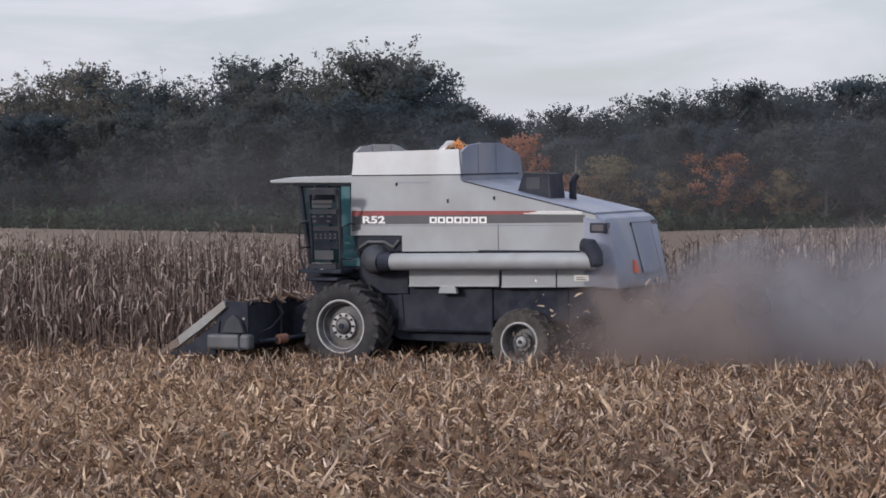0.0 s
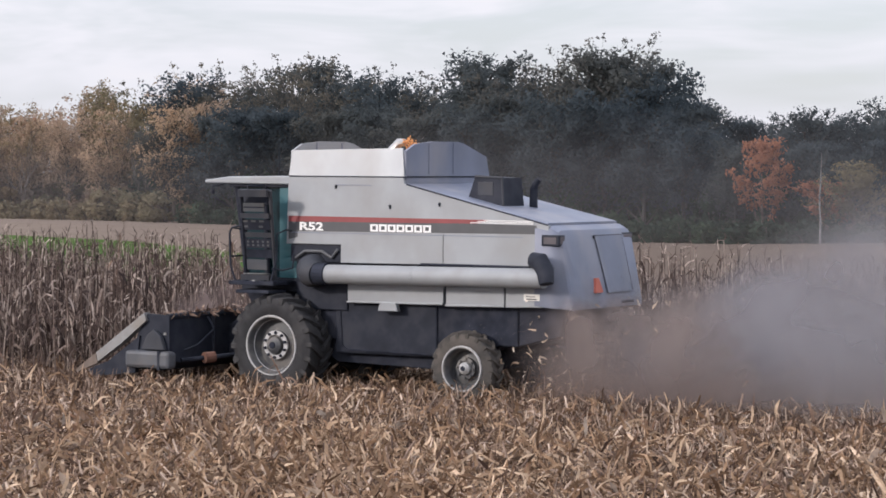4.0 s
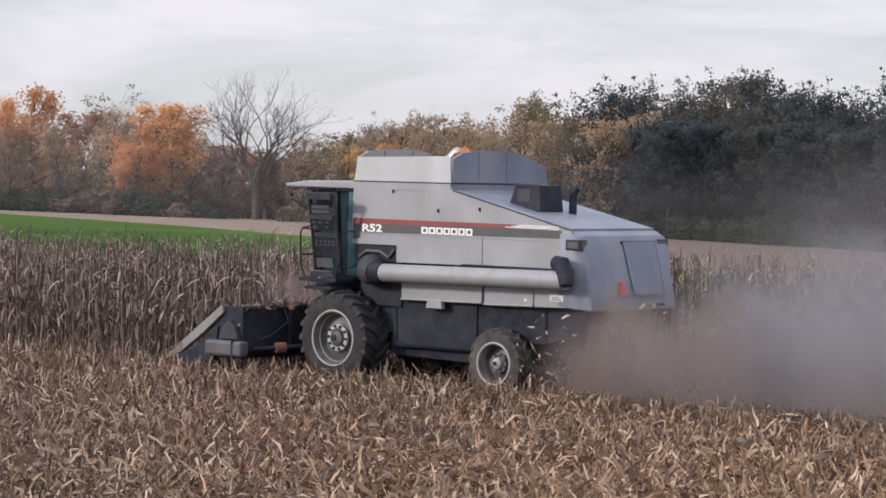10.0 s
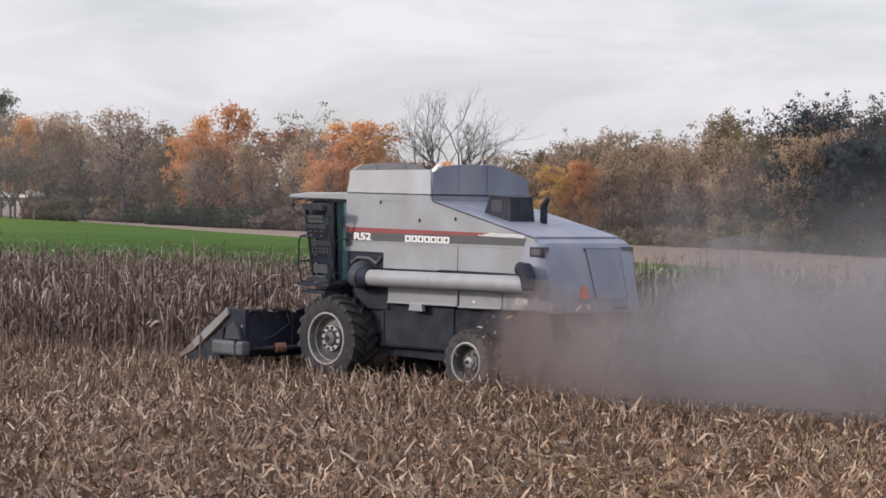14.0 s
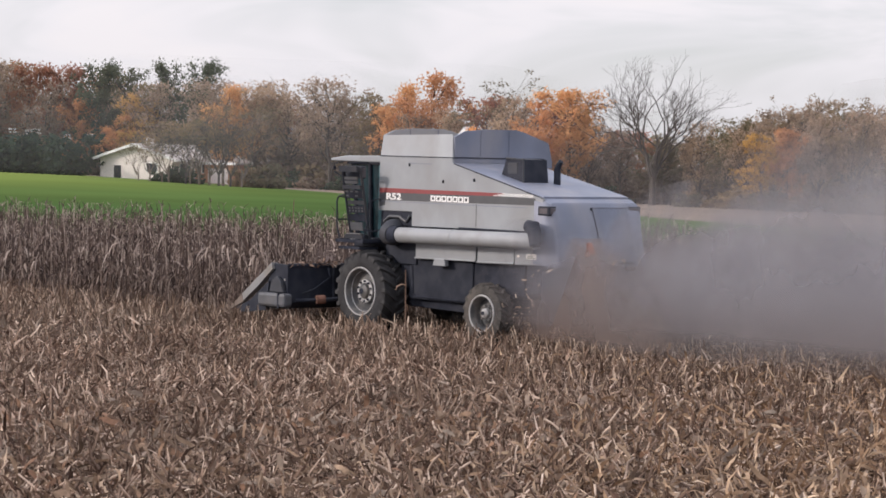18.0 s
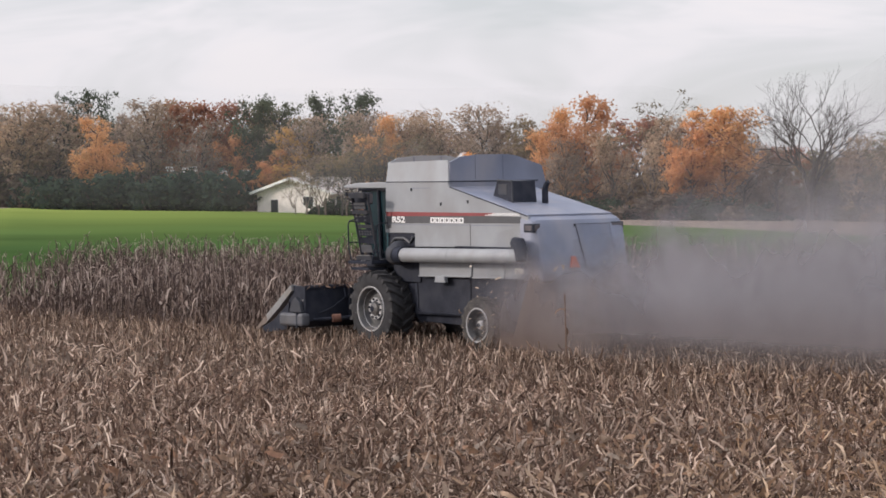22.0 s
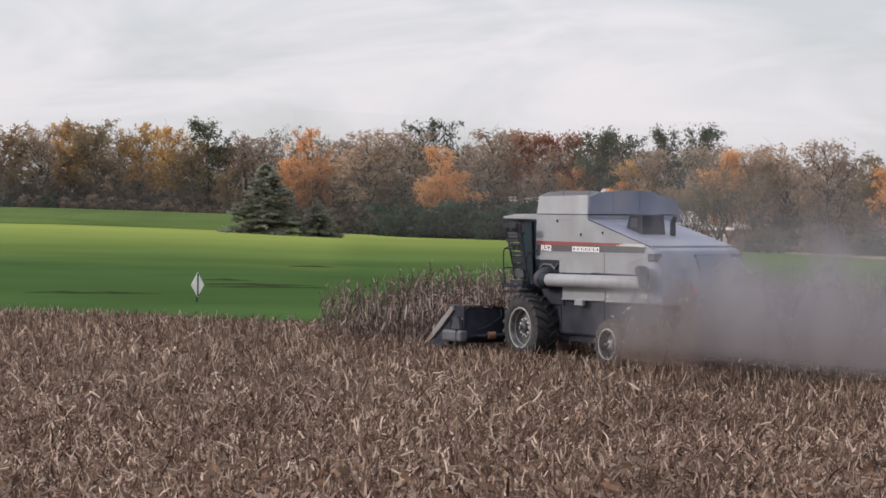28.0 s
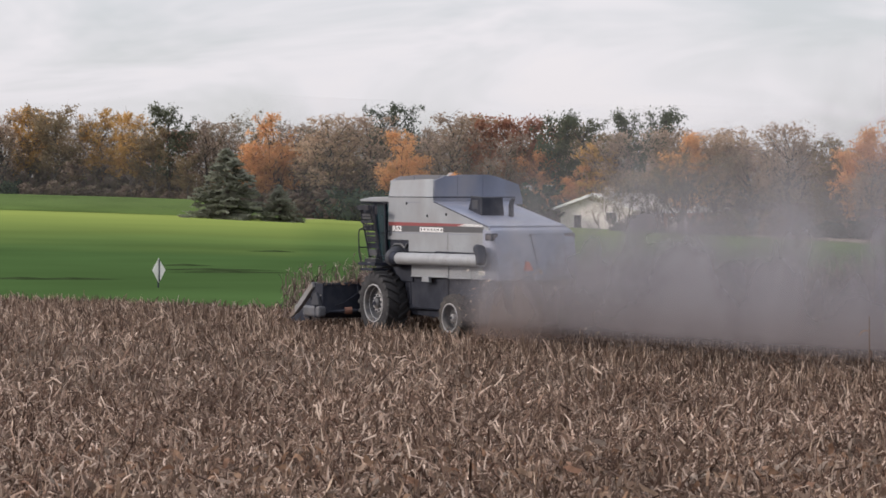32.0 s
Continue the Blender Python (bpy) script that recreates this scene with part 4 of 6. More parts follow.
LEAF_DUSK = leaf_mat("dusky_leaves", [(0.095, 0.098, 0.098), (0.13, 0.122, 0.105), (0.17, 0.15, 0.115)])
LEAF_BRUSH = leaf_mat("brush_leaves", [(0.16, 0.135, 0.115), (0.22, 0.175, 0.14), (0.29, 0.215, 0.16)])
KINDS = {
    "dark": [tree_kind("woodland_tree", 21 + i, LEAF_SHADED, "tall green woodland tree, its leaves coloured dark and bluish for shade", bark=DARK_BARK, spread=3.2, clump=1.0, leaves=9500, size=0.22, low=0.05, limbs=24, fill=44) for i in range(3)],
    "olive": [tree_kind("olive_tree", 31 + i, LEAF_OLIVE, "olive-brown woodland tree with thinning autumn leaves", clump=0.95, leaves=5200, size=0.25, low=0.05, limbs=20, twigs=2, bark=PALE_BARK, fill=30) for i in range(3)],
    "brown": [tree_kind("brown_tree", 41 + i, LEAF_BROWN, "brown autumn tree with thin foliage and pale twigs", clump=0.85, leaves=4300, size=0.23, low=0.14, limbs=20, twigs=5, bark=BARK, squash=1.1, up=1.3, slim=0.9, fill=20) for i in range(3)],
    "orange": [tree_kind("orange_maple", 51 + i, LEAF_ORANGE, "autumn maple with a glowing orange crown", clump=1.0, leaves=6500, size=0.25, low=0.10, limbs=20, fill=40) for i in range(3)],
    "gold": [tree_kind("golden_tree", 61 + i, LEAF_GOLD, "tree in golden yellow autumn leaf", clump=0.9, leaves=4400, size=0.25, low=0.06, twigs=3, bark=PALE_BARK, fill=24) for i in range(2)],
    "red": [tree_kind("russet_tree", 71, LEAF_RED, "tree with dull russet autumn leaves", clump=1.1, leaves=3200, size=0.32, low=0.1)],
    "green": [tree_kind("green_tree", 81 + i, LEAF_GREEN, "still green broadleaf tree in the autumn wood", clump=1.0, leaves=5200, size=0.24, low=0.1, fill=26) for i in range(2)],
    "sparse": [open_tree("sparse_tree", 91 + i, LEAF_OLIVE, "nearly bare tree with few leaves at the branch tips", 5, 4, 0.45, 1500, 0.16) for i in range(3)],
    "twiggy": [open_tree("twiggy_tree", 111 + i, LEAF_DUSK, "dark twiggy tree with thin dusky leaves", 5, 4, 0.45, 1900, 0.17, bark=DARK_BARK) for i in range(2)],
    "bare": [open_tree("bare_tree", 97, LEAF_BROWN, "tall bare tree with dark trunk and fine spreading branches", 7, 6, 0.36, 0, radius=0.16, bark=BARK)],
    "spruce": [spruce_kind("spruce", 7, "dark blue-green spruce on the lawn edge")],
    "hedge": [shrub_kind("hedge_bush", 8, LEAF_HEDGE, "dense dark green hedge bush", "hedge")],
    "scrub": [shrub_kind("scrub_bush", 9, LEAF_OLIVE, "olive scrub at the foot of the wood")],
    "brush": [shrub_kind("brown_brush", 10, LEAF_BRUSH, "brown leafy underbrush at the foot of the wood")],
}
PLANT_RNG = np.random.default_rng(77)
first_used = set()


def plant(kind, az, top_el, back=0.0, wide=1.0, base_h=None):
    """Put a tree of a kind on a bearing so that its top stands at the given elevation."""
    r = float(np.interp(az, AZ, FAR)) + back
    x, y, z = at_bearing(az, r)
    h = base_h or (CAM_H + r * math.tan(radians(top_el + 0.11 + (0.05 if az > 46 else 0.0))) - z)
    src = KINDS[kind][PLANT_RNG.integers(0, len(KINDS[kind]))]
    full = {"spruce": 10.2, "hedge": 3.0, "scrub": 3.0, "brush": 3.0}.get(kind, 10.0)
    s = h / full
    w = s * wide
    m = Matrix.LocRotScale((x, y, z - (0.5 if full == 3.0 else 0.05)), Euler((0, 0, PLANT_RNG.uniform(0, 6.28))), (w, w, s))
    if src.name not in first_used:
        first_used.add(src.name)
        src.matrix_basis = m
        return src
    return copy_thing(src, m @ Matrix.Diagonal((1 / src.scale.x, 1 / src.scale.y, 1 / src.scale.z, 1)))


SKY_AZ = [15.7, 18.2, 19.2, 20.0, 21.4, 22.7, 23.7, 24.9, 25.7, 26.3, 27.3, 28.3, 30.3, 31.7, 33, 34.2, 36, 37.7, 39, 40.2, 41.4, 42.6]
SKY_EL = [1.75, 1.8, 1.5, 1.75, 1.7, 1.1, 1.3, 1.1, 1.2, 2.0, 2.45, 2.88, 2.65, 2.35, 2.15, 2.4, 2.3, 1.9, 1.9, 1.35, 1.5, 1.05]


def skyline(az):
    return float(np.interp(az, SKY_AZ, SKY_EL))


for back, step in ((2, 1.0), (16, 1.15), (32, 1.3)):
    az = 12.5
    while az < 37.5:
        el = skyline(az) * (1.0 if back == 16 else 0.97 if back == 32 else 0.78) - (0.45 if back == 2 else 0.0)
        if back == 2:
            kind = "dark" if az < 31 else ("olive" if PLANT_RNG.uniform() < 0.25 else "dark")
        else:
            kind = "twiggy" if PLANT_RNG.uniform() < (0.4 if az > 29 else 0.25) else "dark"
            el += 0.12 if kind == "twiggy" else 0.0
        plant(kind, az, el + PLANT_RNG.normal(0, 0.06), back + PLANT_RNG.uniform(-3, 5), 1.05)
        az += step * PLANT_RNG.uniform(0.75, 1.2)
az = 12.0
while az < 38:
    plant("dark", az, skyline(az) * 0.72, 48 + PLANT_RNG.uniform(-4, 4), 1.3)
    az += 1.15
for back, step in ((4, 0.85), (20, 0.9)):
    az = 36.5
    while az < 43.2:
        el = skyline(az) * (0.72 if back == 4 else 1.0)
        kind = ["olive", "olive", "brown", "sparse", "brown"][PLANT_RNG.integers(0, 5 if back == 4 else 4)]
        plant(kind, az, el + PLANT_RNG.normal(0, 0.05), back + PLANT_RNG.uniform(-3, 5), 1.0)
        az += step * PLANT_RNG.uniform(0.75, 1.2)
for kind, az, el in (("red", 23.2, -0.25), ("olive", 22.6, 0.2), ("red", 20.0, 0.2), ("olive", 21.2, -0.2), ("olive", 18.6, -0.2)):
    plant(kind, az, el, -1, 1.4)
plant("red", 24.55, 0.68, -1, 0.85)
# the sunlit autumn edge, stand by stand: kind, bearing, top, set back, breadth


def stand(*trees):
    for kind, az, el, back, wide in trees:
        plant(kind, az, el, back, wide)


# along the tan strip
stand(("brown", 40.2, 1.4, 12, 1.0), ("orange", 41.75, 0.75, -4, 0.7), ("brown", 41.5, 1.5, 8, 1.1), ("brown", 41.9, 1.2, 9, 1.0),
      ("gold", 42.3, 0.62, -6, 1.05), ("brown", 42.4, 0.92, 9, 1.0), ("olive", 42.8, 1.0, 6, 1.0), ("brown", 43.6, 0.9, 6, 1.0),
      ("olive", 44.4, 0.6, 8, 1.2), ("bare", 44.6, 2.38, 0, 1.2), ("brown", 45.3, 0.7, 6, 1.1))
# the maple stand
stand(("brown", 46.0, 1.0, 8, 1.1), ("orange", 46.4, 1.48, 2, 1.1), ("orange", 47.1, 1.2, -2, 0.9), ("brown", 47.6, 1.35, 2, 1.0),
      ("sparse", 48.0, 1.8, 4, 1.15), ("brown", 48.8, 1.1, 0, 0.9), ("orange", 49.3, 1.8, 3, 1.05), ("brown", 49.8, 0.9, -2, 1.0),
      ("orange", 50.0, 1.55, 5, 0.85), ("olive", 50.6, 1.35, 8, 0.9))
# behind the house
stand(("brown", 51.5, 1.68, 6, 1.2), ("brown", 52.4, 1.66, 8, 1.2), ("brown", 53.1, 1.5, 4, 1.0), ("orange", 53.7, 1.45, 0, 0.85),
      ("brown", 54.0, 1.6, 8, 1.1), ("green", 54.2, 2.0, 12, 0.75), ("green", 54.9, 1.95, 12, 0.65), ("brown", 55.2, 1.5, 8, 1.1),
      ("gold", 55.6, 1.2, 6, 0.9), ("green", 55.9, 1.75, 10, 0.9))
# west of the house
stand(("orange", 56.0, 0.75, 6, 1.0), ("brown", 56.2, 1.3, 14, 1.2), ("green", 56.4, 1.92, 8, 0.85), ("orange", 56.8, 1.05, 5, 0.9),
      ("red", 57.1, 1.8, 8, 0.8), ("brown", 57.5, 1.5, 4, 1.0), ("red", 57.9, 1.82, 8, 0.8), ("brown", 58.6, 1.9, 6, 1.2),
      ("brown", 59.2, 1.6, 10, 1.1), ("orange", 59.7, 1.48, -6, 1.0), ("green", 59.9, 2.05, 12, 0.8))
# by the spruces
stand(("brown", 60.5, 1.9, 4, 1.35), ("brown", 61.3, 1.85, 2, 1.4), ("brown", 61.9, 1.7, 8, 1.2), ("orange", 62.5, 1.85, 4, 0.8),
      ("orange", 62.9, 1.2, 0, 1.0), ("sparse", 63.2, 1.9, 10, 1.1), ("brown", 63.9, 1.75, 6, 1.1), ("olive", 64.3, 1.0, 0, 1.0))
# beyond the lawn
stand(("green", 64.7, 2.08, 4, 0.9), ("olive", 65.0, 1.6, 2, 1.1), ("gold", 65.5, 2.0, 4, 0.9), ("gold", 66.1, 1.95, 8, 0.9),
      ("sparse", 66.5, 2.0, 10, 1.0), ("olive", 67.1, 2.08, 4, 1.1),
      ("gold", 67.6, 2.1, 6, 0.9), ("brown", 68.2, 1.9, 4, 1.1), ("olive", 69.0, 2.0, 4, 1.1), ("brown", 69.8, 1.9, 6, 1.1))
# a second rank that closes the wood behind
az = 38.0
while az < 72:
    e = float(np.interp(az, [38, 42, 43.5, 45.5, 47, 50, 51, 54, 60, 72], [1.2, 0.8, 0.55, 0.6, 1.0, 1.2, 1.0, 1.5, 1.55, 1.6]))
    plant(["brown", "brown", "olive", "red"][PLANT_RNG.integers(0, 4)], az, e + PLANT_RNG.normal(0, 0.1), 28 + PLANT_RNG.uniform(-4, 8), 1.3)
    az += 0.75 * PLANT_RNG.uniform(0.7, 1.2)
for az, el in ((63.45, 1.12), (62.35, 0.32)):
    plant("spruce", az, el, -62, 2.2)
az = 37.0
while az < 74:
    e = float(np.interp(az, [38, 44, 50, 57, 64, 72], [-0.1, -0.05, 0.1, 0.35, 0.7, 1.0]))
    plant("brush" if PLANT_RNG.uniform() < 0.75 else "scrub", az, e + PLANT_RNG.normal(0, 0.12), 10 + PLANT_RNG.uniform(-3, 3), 1.2)
    az += 0.5
az = 12.5
while az < 38:
    plant("hedge", az, float(np.interp(az, [12, 25, 31, 38], [-0.1, 0.1, 0.3, 0.2])) + PLANT_RNG.normal(0, 0.15), 9 + PLANT_RNG.uniform(-2, 2), 1.0)
    az += 0.42
az = 38.0
while az < 74:
    plant("brush", az, float(np.interp(az, [38, 43, 45, 50, 57, 72], [0.2, 0.1, 0.1, 0.5, 0.8, 1.0])) + PLANT_RNG.normal(0, 0.15), 22 + PLANT_RNG.uniform(-2, 2), 0.8)
    az += 0.42
az = 60.5
while az < 75:
    plant("brush" if PLANT_RNG.uniform() < 0.7 else "hedge", az, 0.30 + 0.02 * (az - 60) + PLANT_RNG.normal(0, 0.08), 0, 1.2)
    az += 0.42
az = 57.1
while az < 60.9:
    plant("hedge", az, 0.40 + 0.14 * math.sin(az * 5) + PLANT_RNG.normal(0, 0.08), -14 + PLANT_RNG.uniform(-3, 3), 1.2)
    az += 0.30
az = 45.4
while az < 53.2:
    plant(["hedge", "brush", "hedge" if az > 46 else "scrub", "hedge"][PLANT_RNG.integers(0, 4)], az, float(np.interp(az, [45, 48, 53], [-0.62, -0.42, -0.30])) + PLANT_RNG.normal(0, 0.13), -3 + PLANT_RNG.uniform(-2, 2), PLANT_RNG.uniform(1.2, 1.9))
    az += 0.34
az = 13.0
while az < 44:
    el = float(np.interp(az, [13, 31, 38, 44], [-1.2, -0.7, -0.45, -0.4]))
    plant("scrub" if az > 37 or PLANT_RNG.uniform() < 0.03 else "hedge", az, el + PLANT_RNG.normal(0, 0.12), -3, 1.3)
    az += 0.55
for side in KINDS.values():
    for t in side:
        if t.name not in first_used:
            plant_at = at_bearing(60 + 3 * PLANT_RNG.uniform(), 372)
            t.matrix_basis = Matrix.LocRotScale(plant_at, None, (1.2, 1.2, 1.4))

# ---- the combine harvester: +X ahead, +Y its left side, origin on the ground below the front axle ----
combine = thing("combine_harvester", "silver and grey combine harvester with a corn header, dusty", "combine")
SIDE = 1.18


def bm_panel(pts, y0, y1, bevel=0.012):
    return prism(None, pts, "Y", y0, y1, bevel)


for s, name in ((1, "side_panel"), (-1, "side_panel")):
    pts = [(0.0, 2.58), (-1.13, 2.58), (-1.13, 2.27), (-5.08, 2.30), (-5.22, 2.98), (-2.42, 3.63), (-2.40, 3.745), (-0.04, 3.745)]
    body = part(name, bm_panel(pts, s * SIDE, s * (SIDE - 0.06)), SILVER, combine, "silver sheet-metal side panel")
    y0, y1 = s * (SIDE + 0.004), s * (SIDE + 0.001)
    part("red_stripe", prism(None, [(-0.05, 3.065), (-4.10, 3.055), (-3.85, 2.990), (-0.05, 2.965)], "Y", y0, y1), RED_STRIPE, body, "thin red stripe")
    part("black_stripe", prism(None, [(-0.05, 2.965), (-3.85, 2.990), (-4.98, 2.975), (-4.99, 2.835), (-0.05, 2.80)], "Y", y0, y1), BLACK_STRIPE, body, "charcoal stripe with white lettering")
    for k in range(3):
        part("speed_line", prism(None, [(-3.72 - 0.13 * k, 2.998 + 0.022 * k), (-4.92, 2.992 + 0.022 * k), (-4.92, 3.004 + 0.022 * k), (-3.72 - 0.13 * k, 3.010 + 0.022 * k)], "Y", s * (SIDE + 0.008), s * (SIDE + 0.004)), WHITE_DECAL, body)
    part("stripe_tail", prism(None, [(-0.05, 2.80), (-0.24, 2.80), (-0.24, 2.70), (-0.05, 2.66)], "Y", y0, y1), BLACK_STRIPE, body)
    # the maker's name as seven plain blocks
    for k in range(7):
        a = -1.74 - k * 0.176
        block = bmesh.new()
        for x0, x1, z0, z1 in ((a, a - 0.04, 2.822, 2.946), (a - 0.115, a - 0.155, 2.822, 2.946), (a - 0.04, a - 0.115, 2.822, 2.852), (a - 0.04, a - 0.115, 2.916, 2.946)):
            box(block, x0, x1, s * (SIDE + 0.004), s * (SIDE + 0.008), z0, z1)
        part("letter_block", block, WHITE_DECAL, body, "plain white hollow block of the maker's mark")
    font = bpy.data.curves.new("model_number", "FONT")
    font.body, font.size, font.align_x = "R52", 0.19, "LEFT"
    font.offset, font.extrude = 0.006, 0.002
    txt = new("model_number", font)
    txt.data.materials.append(WHITE_DECAL)
    dg = bpy.context.evaluated_depsgraph_get()
    me = bpy.data.meshes.new_from_object(txt.evaluated_get(dg))
    bpy.data.objects.remove(txt)
    me.transform(Matrix.Diagonal((1.66, 1, 1, 1)))
    num = new("model_number", me)
    num.parent = body
    num["label"] = "white model number in bold letters"
    num.matrix_basis = pose(-0.27 if s > 0 else -0.85, s * (SIDE + 0.007), 2.825, 90, 0, 180 if s > 0 else 0)
    part("panel_seam", box(None, -3.195, -3.185, s * (SIDE - 0.01), s * (SIDE + 0.004), 2.3, 2.8), DARK, body)
    part("panel_seam", box(None, -4.72, -0.1, s * (SIDE - 0.01), s * (SIDE + 0.006), 2.775, 2.785), SHADE_GREY, body)
    for hx, hz in ((-2.12, 3.28), (-3.1, 3.33), (-1.02, 3.61)):
        part("latch", prism(None, [(hx, hz), (hx - 0.03, hz), (hx - 0.02, hz - 0.065), (hx - 0.008, hz - 0.065)], "Y", s * (SIDE + 0.03), s * (SIDE - 0.01)), BLACK, body)
    part("shade_strip", box(None, -1.05, -1.75, s * (SIDE - 0.01), s * (SIDE + 0.006), 3.60, 3.615), SHADE_GREY, body)
    # lower doors
    for x0, x1 in ((-1.27, -3.19), (-3.24, -4.37)):
        low = part("lower_door", bm_panel([(x0, 1.92), (x0, 1.60), (x1, 1.62), (x1, 1.94)], s * (SIDE - 0.01), s * (SIDE - 0.06)), SILVER, combine, "silver lower shield")
        part("rolled_edge", tube(None, [(x0, s * SIDE, 1.61), (x1, s * SIDE, 1.63)], 0.02, 8), SILVER, low)
    part("rear_lower_shield", bm_panel([(-4.39, 1.94), (-4.39, 1.61), (-5.1, 1.63), (-5.12, 1.95)], s * (SIDE - 0.01), s * (SIDE - 0.06)), SILVER, combine, "silver rear lower shield")
    part("step_bracket", prism(None, [(-1.98, 1.62), (-2.3, 1.62), (-2.34, 1.48), (-1.94, 1.48)], "Y", s * (SIDE + 0.08), s * (SIDE - 0.02), 0.01), SILVER, combine)

# grain tank: two silver sides, two arched end panels, the rear one coloured for shade, dark inside
for s, wide, rim_z in ((1, SIDE, 4.2), (-1, SIDE + 0.20, 4.04)):
    tank = part("tank_side", loft(None, [[(-0.05, s * wide, 3.76), (-2.41, s * wide, 3.76), (-2.41, s * (wide - 0.05), 3.76), (-0.05, s * (wide - 0.05), 3.76)],
                                        [(-0.09, s * (wide - 0.05), rim_z), (-2.35, s * (wide - 0.05), rim_z + 0.04), (-2.35, s * (wide - 0.09), rim_z + 0.04), (-0.09, s * (wide - 0.09), rim_z)]]), SILVER, combine, "silver grain tank side board")
    part("seam", box(None, -0.05, -2.45, s * (wide - 0.03), s * (wide + 0.006), 3.742, 3.762), DARK, tank)
for x0, x1, name in ((-2.37, -2.42, "tank_rear"), (-0.06, -0.10, "tank_front")):
    arch = [(-1.66, 3.70), (-1.54, 4.10), (-1.24, 4.19), (-0.80, 4.32), (-0.55, 4.36), (0.25, 4.36), (0.84, 4.31), (1.13, 4.19)]
    pan = part(name, loft(None, [[(x0, y, 3.56) for y, z in arch] + [(x0, y, z) for y, z in arch[::-1]], [(x1, y, 3.56) for y, z in arch] + [(x1, y, z) for y, z in arch[::-1]]]), SHADE_GREY if name == "tank_rear" else SILVER, combine, "silver arched grain tank end panel, coloured shade-grey" if name == "tank_rear" else "pale arched grain tank front panel")
    for y in (-0.4, 0.4):
        part("rib", box(None, x1 - 0.012, x1 + 0.01, y - 0.012, y + 0.012, 3.8, 4.335), SHADE_GREY, pan)
    part("seam", box(None, x1 - 0.012, x1, -1.42, 1.14, 3.742, 3.765), DARK, pan)
part("tank_floor", box(None, -0.12, -2.38, -1.08, 1.08, 3.5, 3.56), DARK, combine)
heap = bmesh.new()
bmesh.ops.create_icosphere(heap, subdivisions=3, radius=1.0, matrix=Matrix.Translation((-1.5, 0, 3.7)) @ Matrix.Diagonal((0.85, 0.95, 0.42, 1)))
for v in heap.verts:
    v.co.z += 0.03 * noise.noise(v.co * 6)
smooth(part("grain_heap", heap, GRAIN, combine, "heap of orange corn grain in the tank"))
part("tank_auger", tube(None, [(-1.1, 0.25, 3.6), (-1.55, 0.2, 4.2), (-1.68, 0.18, 4.34), (-1.80, 0.18, 4.35)], [0.09, 0.09, 0.08, 0.06], 10), CHROME, combine, "steel tank auger spout")
jet = bmesh.new()
jr = random.Random(3)
for k in range(170):
    u = jr.random()
    c = Vector((-1.80 - 0.30 * u, 0.18 + jr.gauss(0, 0.05 + 0.06 * u), 4.33 + 0.10 * u - 0.30 * u * u + jr.gauss(0, 0.045)))
    bmesh.ops.create_icosphere(jet, subdivisions=1, radius=0.013, matrix=Matrix.Translation(c))
tagged(part("grain_stream", jet, GRAIN, combine, "orange corn grain falling from the spout"), kind="stuff")

# sloping engine deck and rear hood
deck = part("engine_deck", loft(None, [[(-2.44, -SIDE, 3.60), (-2.44, SIDE, 3.60), (-2.44, SIDE - 0.02, 3.64), (-2.44, -SIDE + 0.02, 3.64)],
                                      [(-5.18, -SIDE - 0.1, 2.95), (-5.18, SIDE, 2.95), (-5.18, SIDE - 0.04, 3.02), (-5.18, -SIDE - 0.06, 3.02)]]), SHADE_GREY, combine, "sloping grey engine deck")
part("crease", tube(None, [(-2.46, SIDE, 3.625), (-5.2, SIDE, 2.985)], 0.012, 6), DARK, deck)


def hood_ring(x, z0, z1, left, right, r=0.10):
    return [(x, left, z0), (x, left, z1 - r), (x, left - 0.03, z1 - 0.03), (x, left - r, z1), (x, -right + r, z1), (x, -right + 0.03, z1 - 0.03), (x, -right, z1 - r), (x, -right, z0)]


hood = part("rear_hood", loft(None, [hood_ring(-4.95, 1.66, 3.03, 1.185, 1.30), hood_ring(-5.24, 1.63, 2.965, 1.19, 1.36), hood_ring(-5.36, 1.62, 2.90, 1.16, 1.36), hood_ring(-5.42, 1.62, 2.80, 1.13, 1.36), hood_ring(-5.58, 1.60, 2.0, 1.12, 1.36, 0.3), hood_ring(-5.62, 1.60, 1.72, 1.12, 1.36, 0.05)]), SHADE_GREY, combine, "silver sheet-metal rear hood coloured shade-grey, dusty")
smooth(hood, 0.5)
door = part("rear_door", loft(None, [[(-5.435, -0.95, 2.80), (-5.435, 0.02, 2.80), (-5.425, 0.02, 2.80), (-5.425, -0.95, 2.80)], [(-5.632, -1.0, 1.85), (-5.632, -0.12, 1.85), (-5.615, -0.12, 1.85), (-5.615, -1.0, 1.85)]]), SHADE_GREY, combine, "silver rear access door, coloured shade-grey")
for y0, y1, far in ((0.03, -0.115, 1.0), (-0.955, -1.005, 1.0)):
    part("door_edge", tube(None, [(-5.432, y0, 2.80), (-5.432 - 0.20 * far, y1, 2.80 - 0.95 * far)], 0.0045, 5), COVER, door)
part("door_edge", tube(None, [(-5.434, 0.03, 2.80), (-5.434, -0.955, 2.80)], 0.006, 5), COVER, door)
part("door_handle", box(None, -5.455, -5.43, 0.03, 0.075, 2.75, 2.81, 0.008), COVER, door)
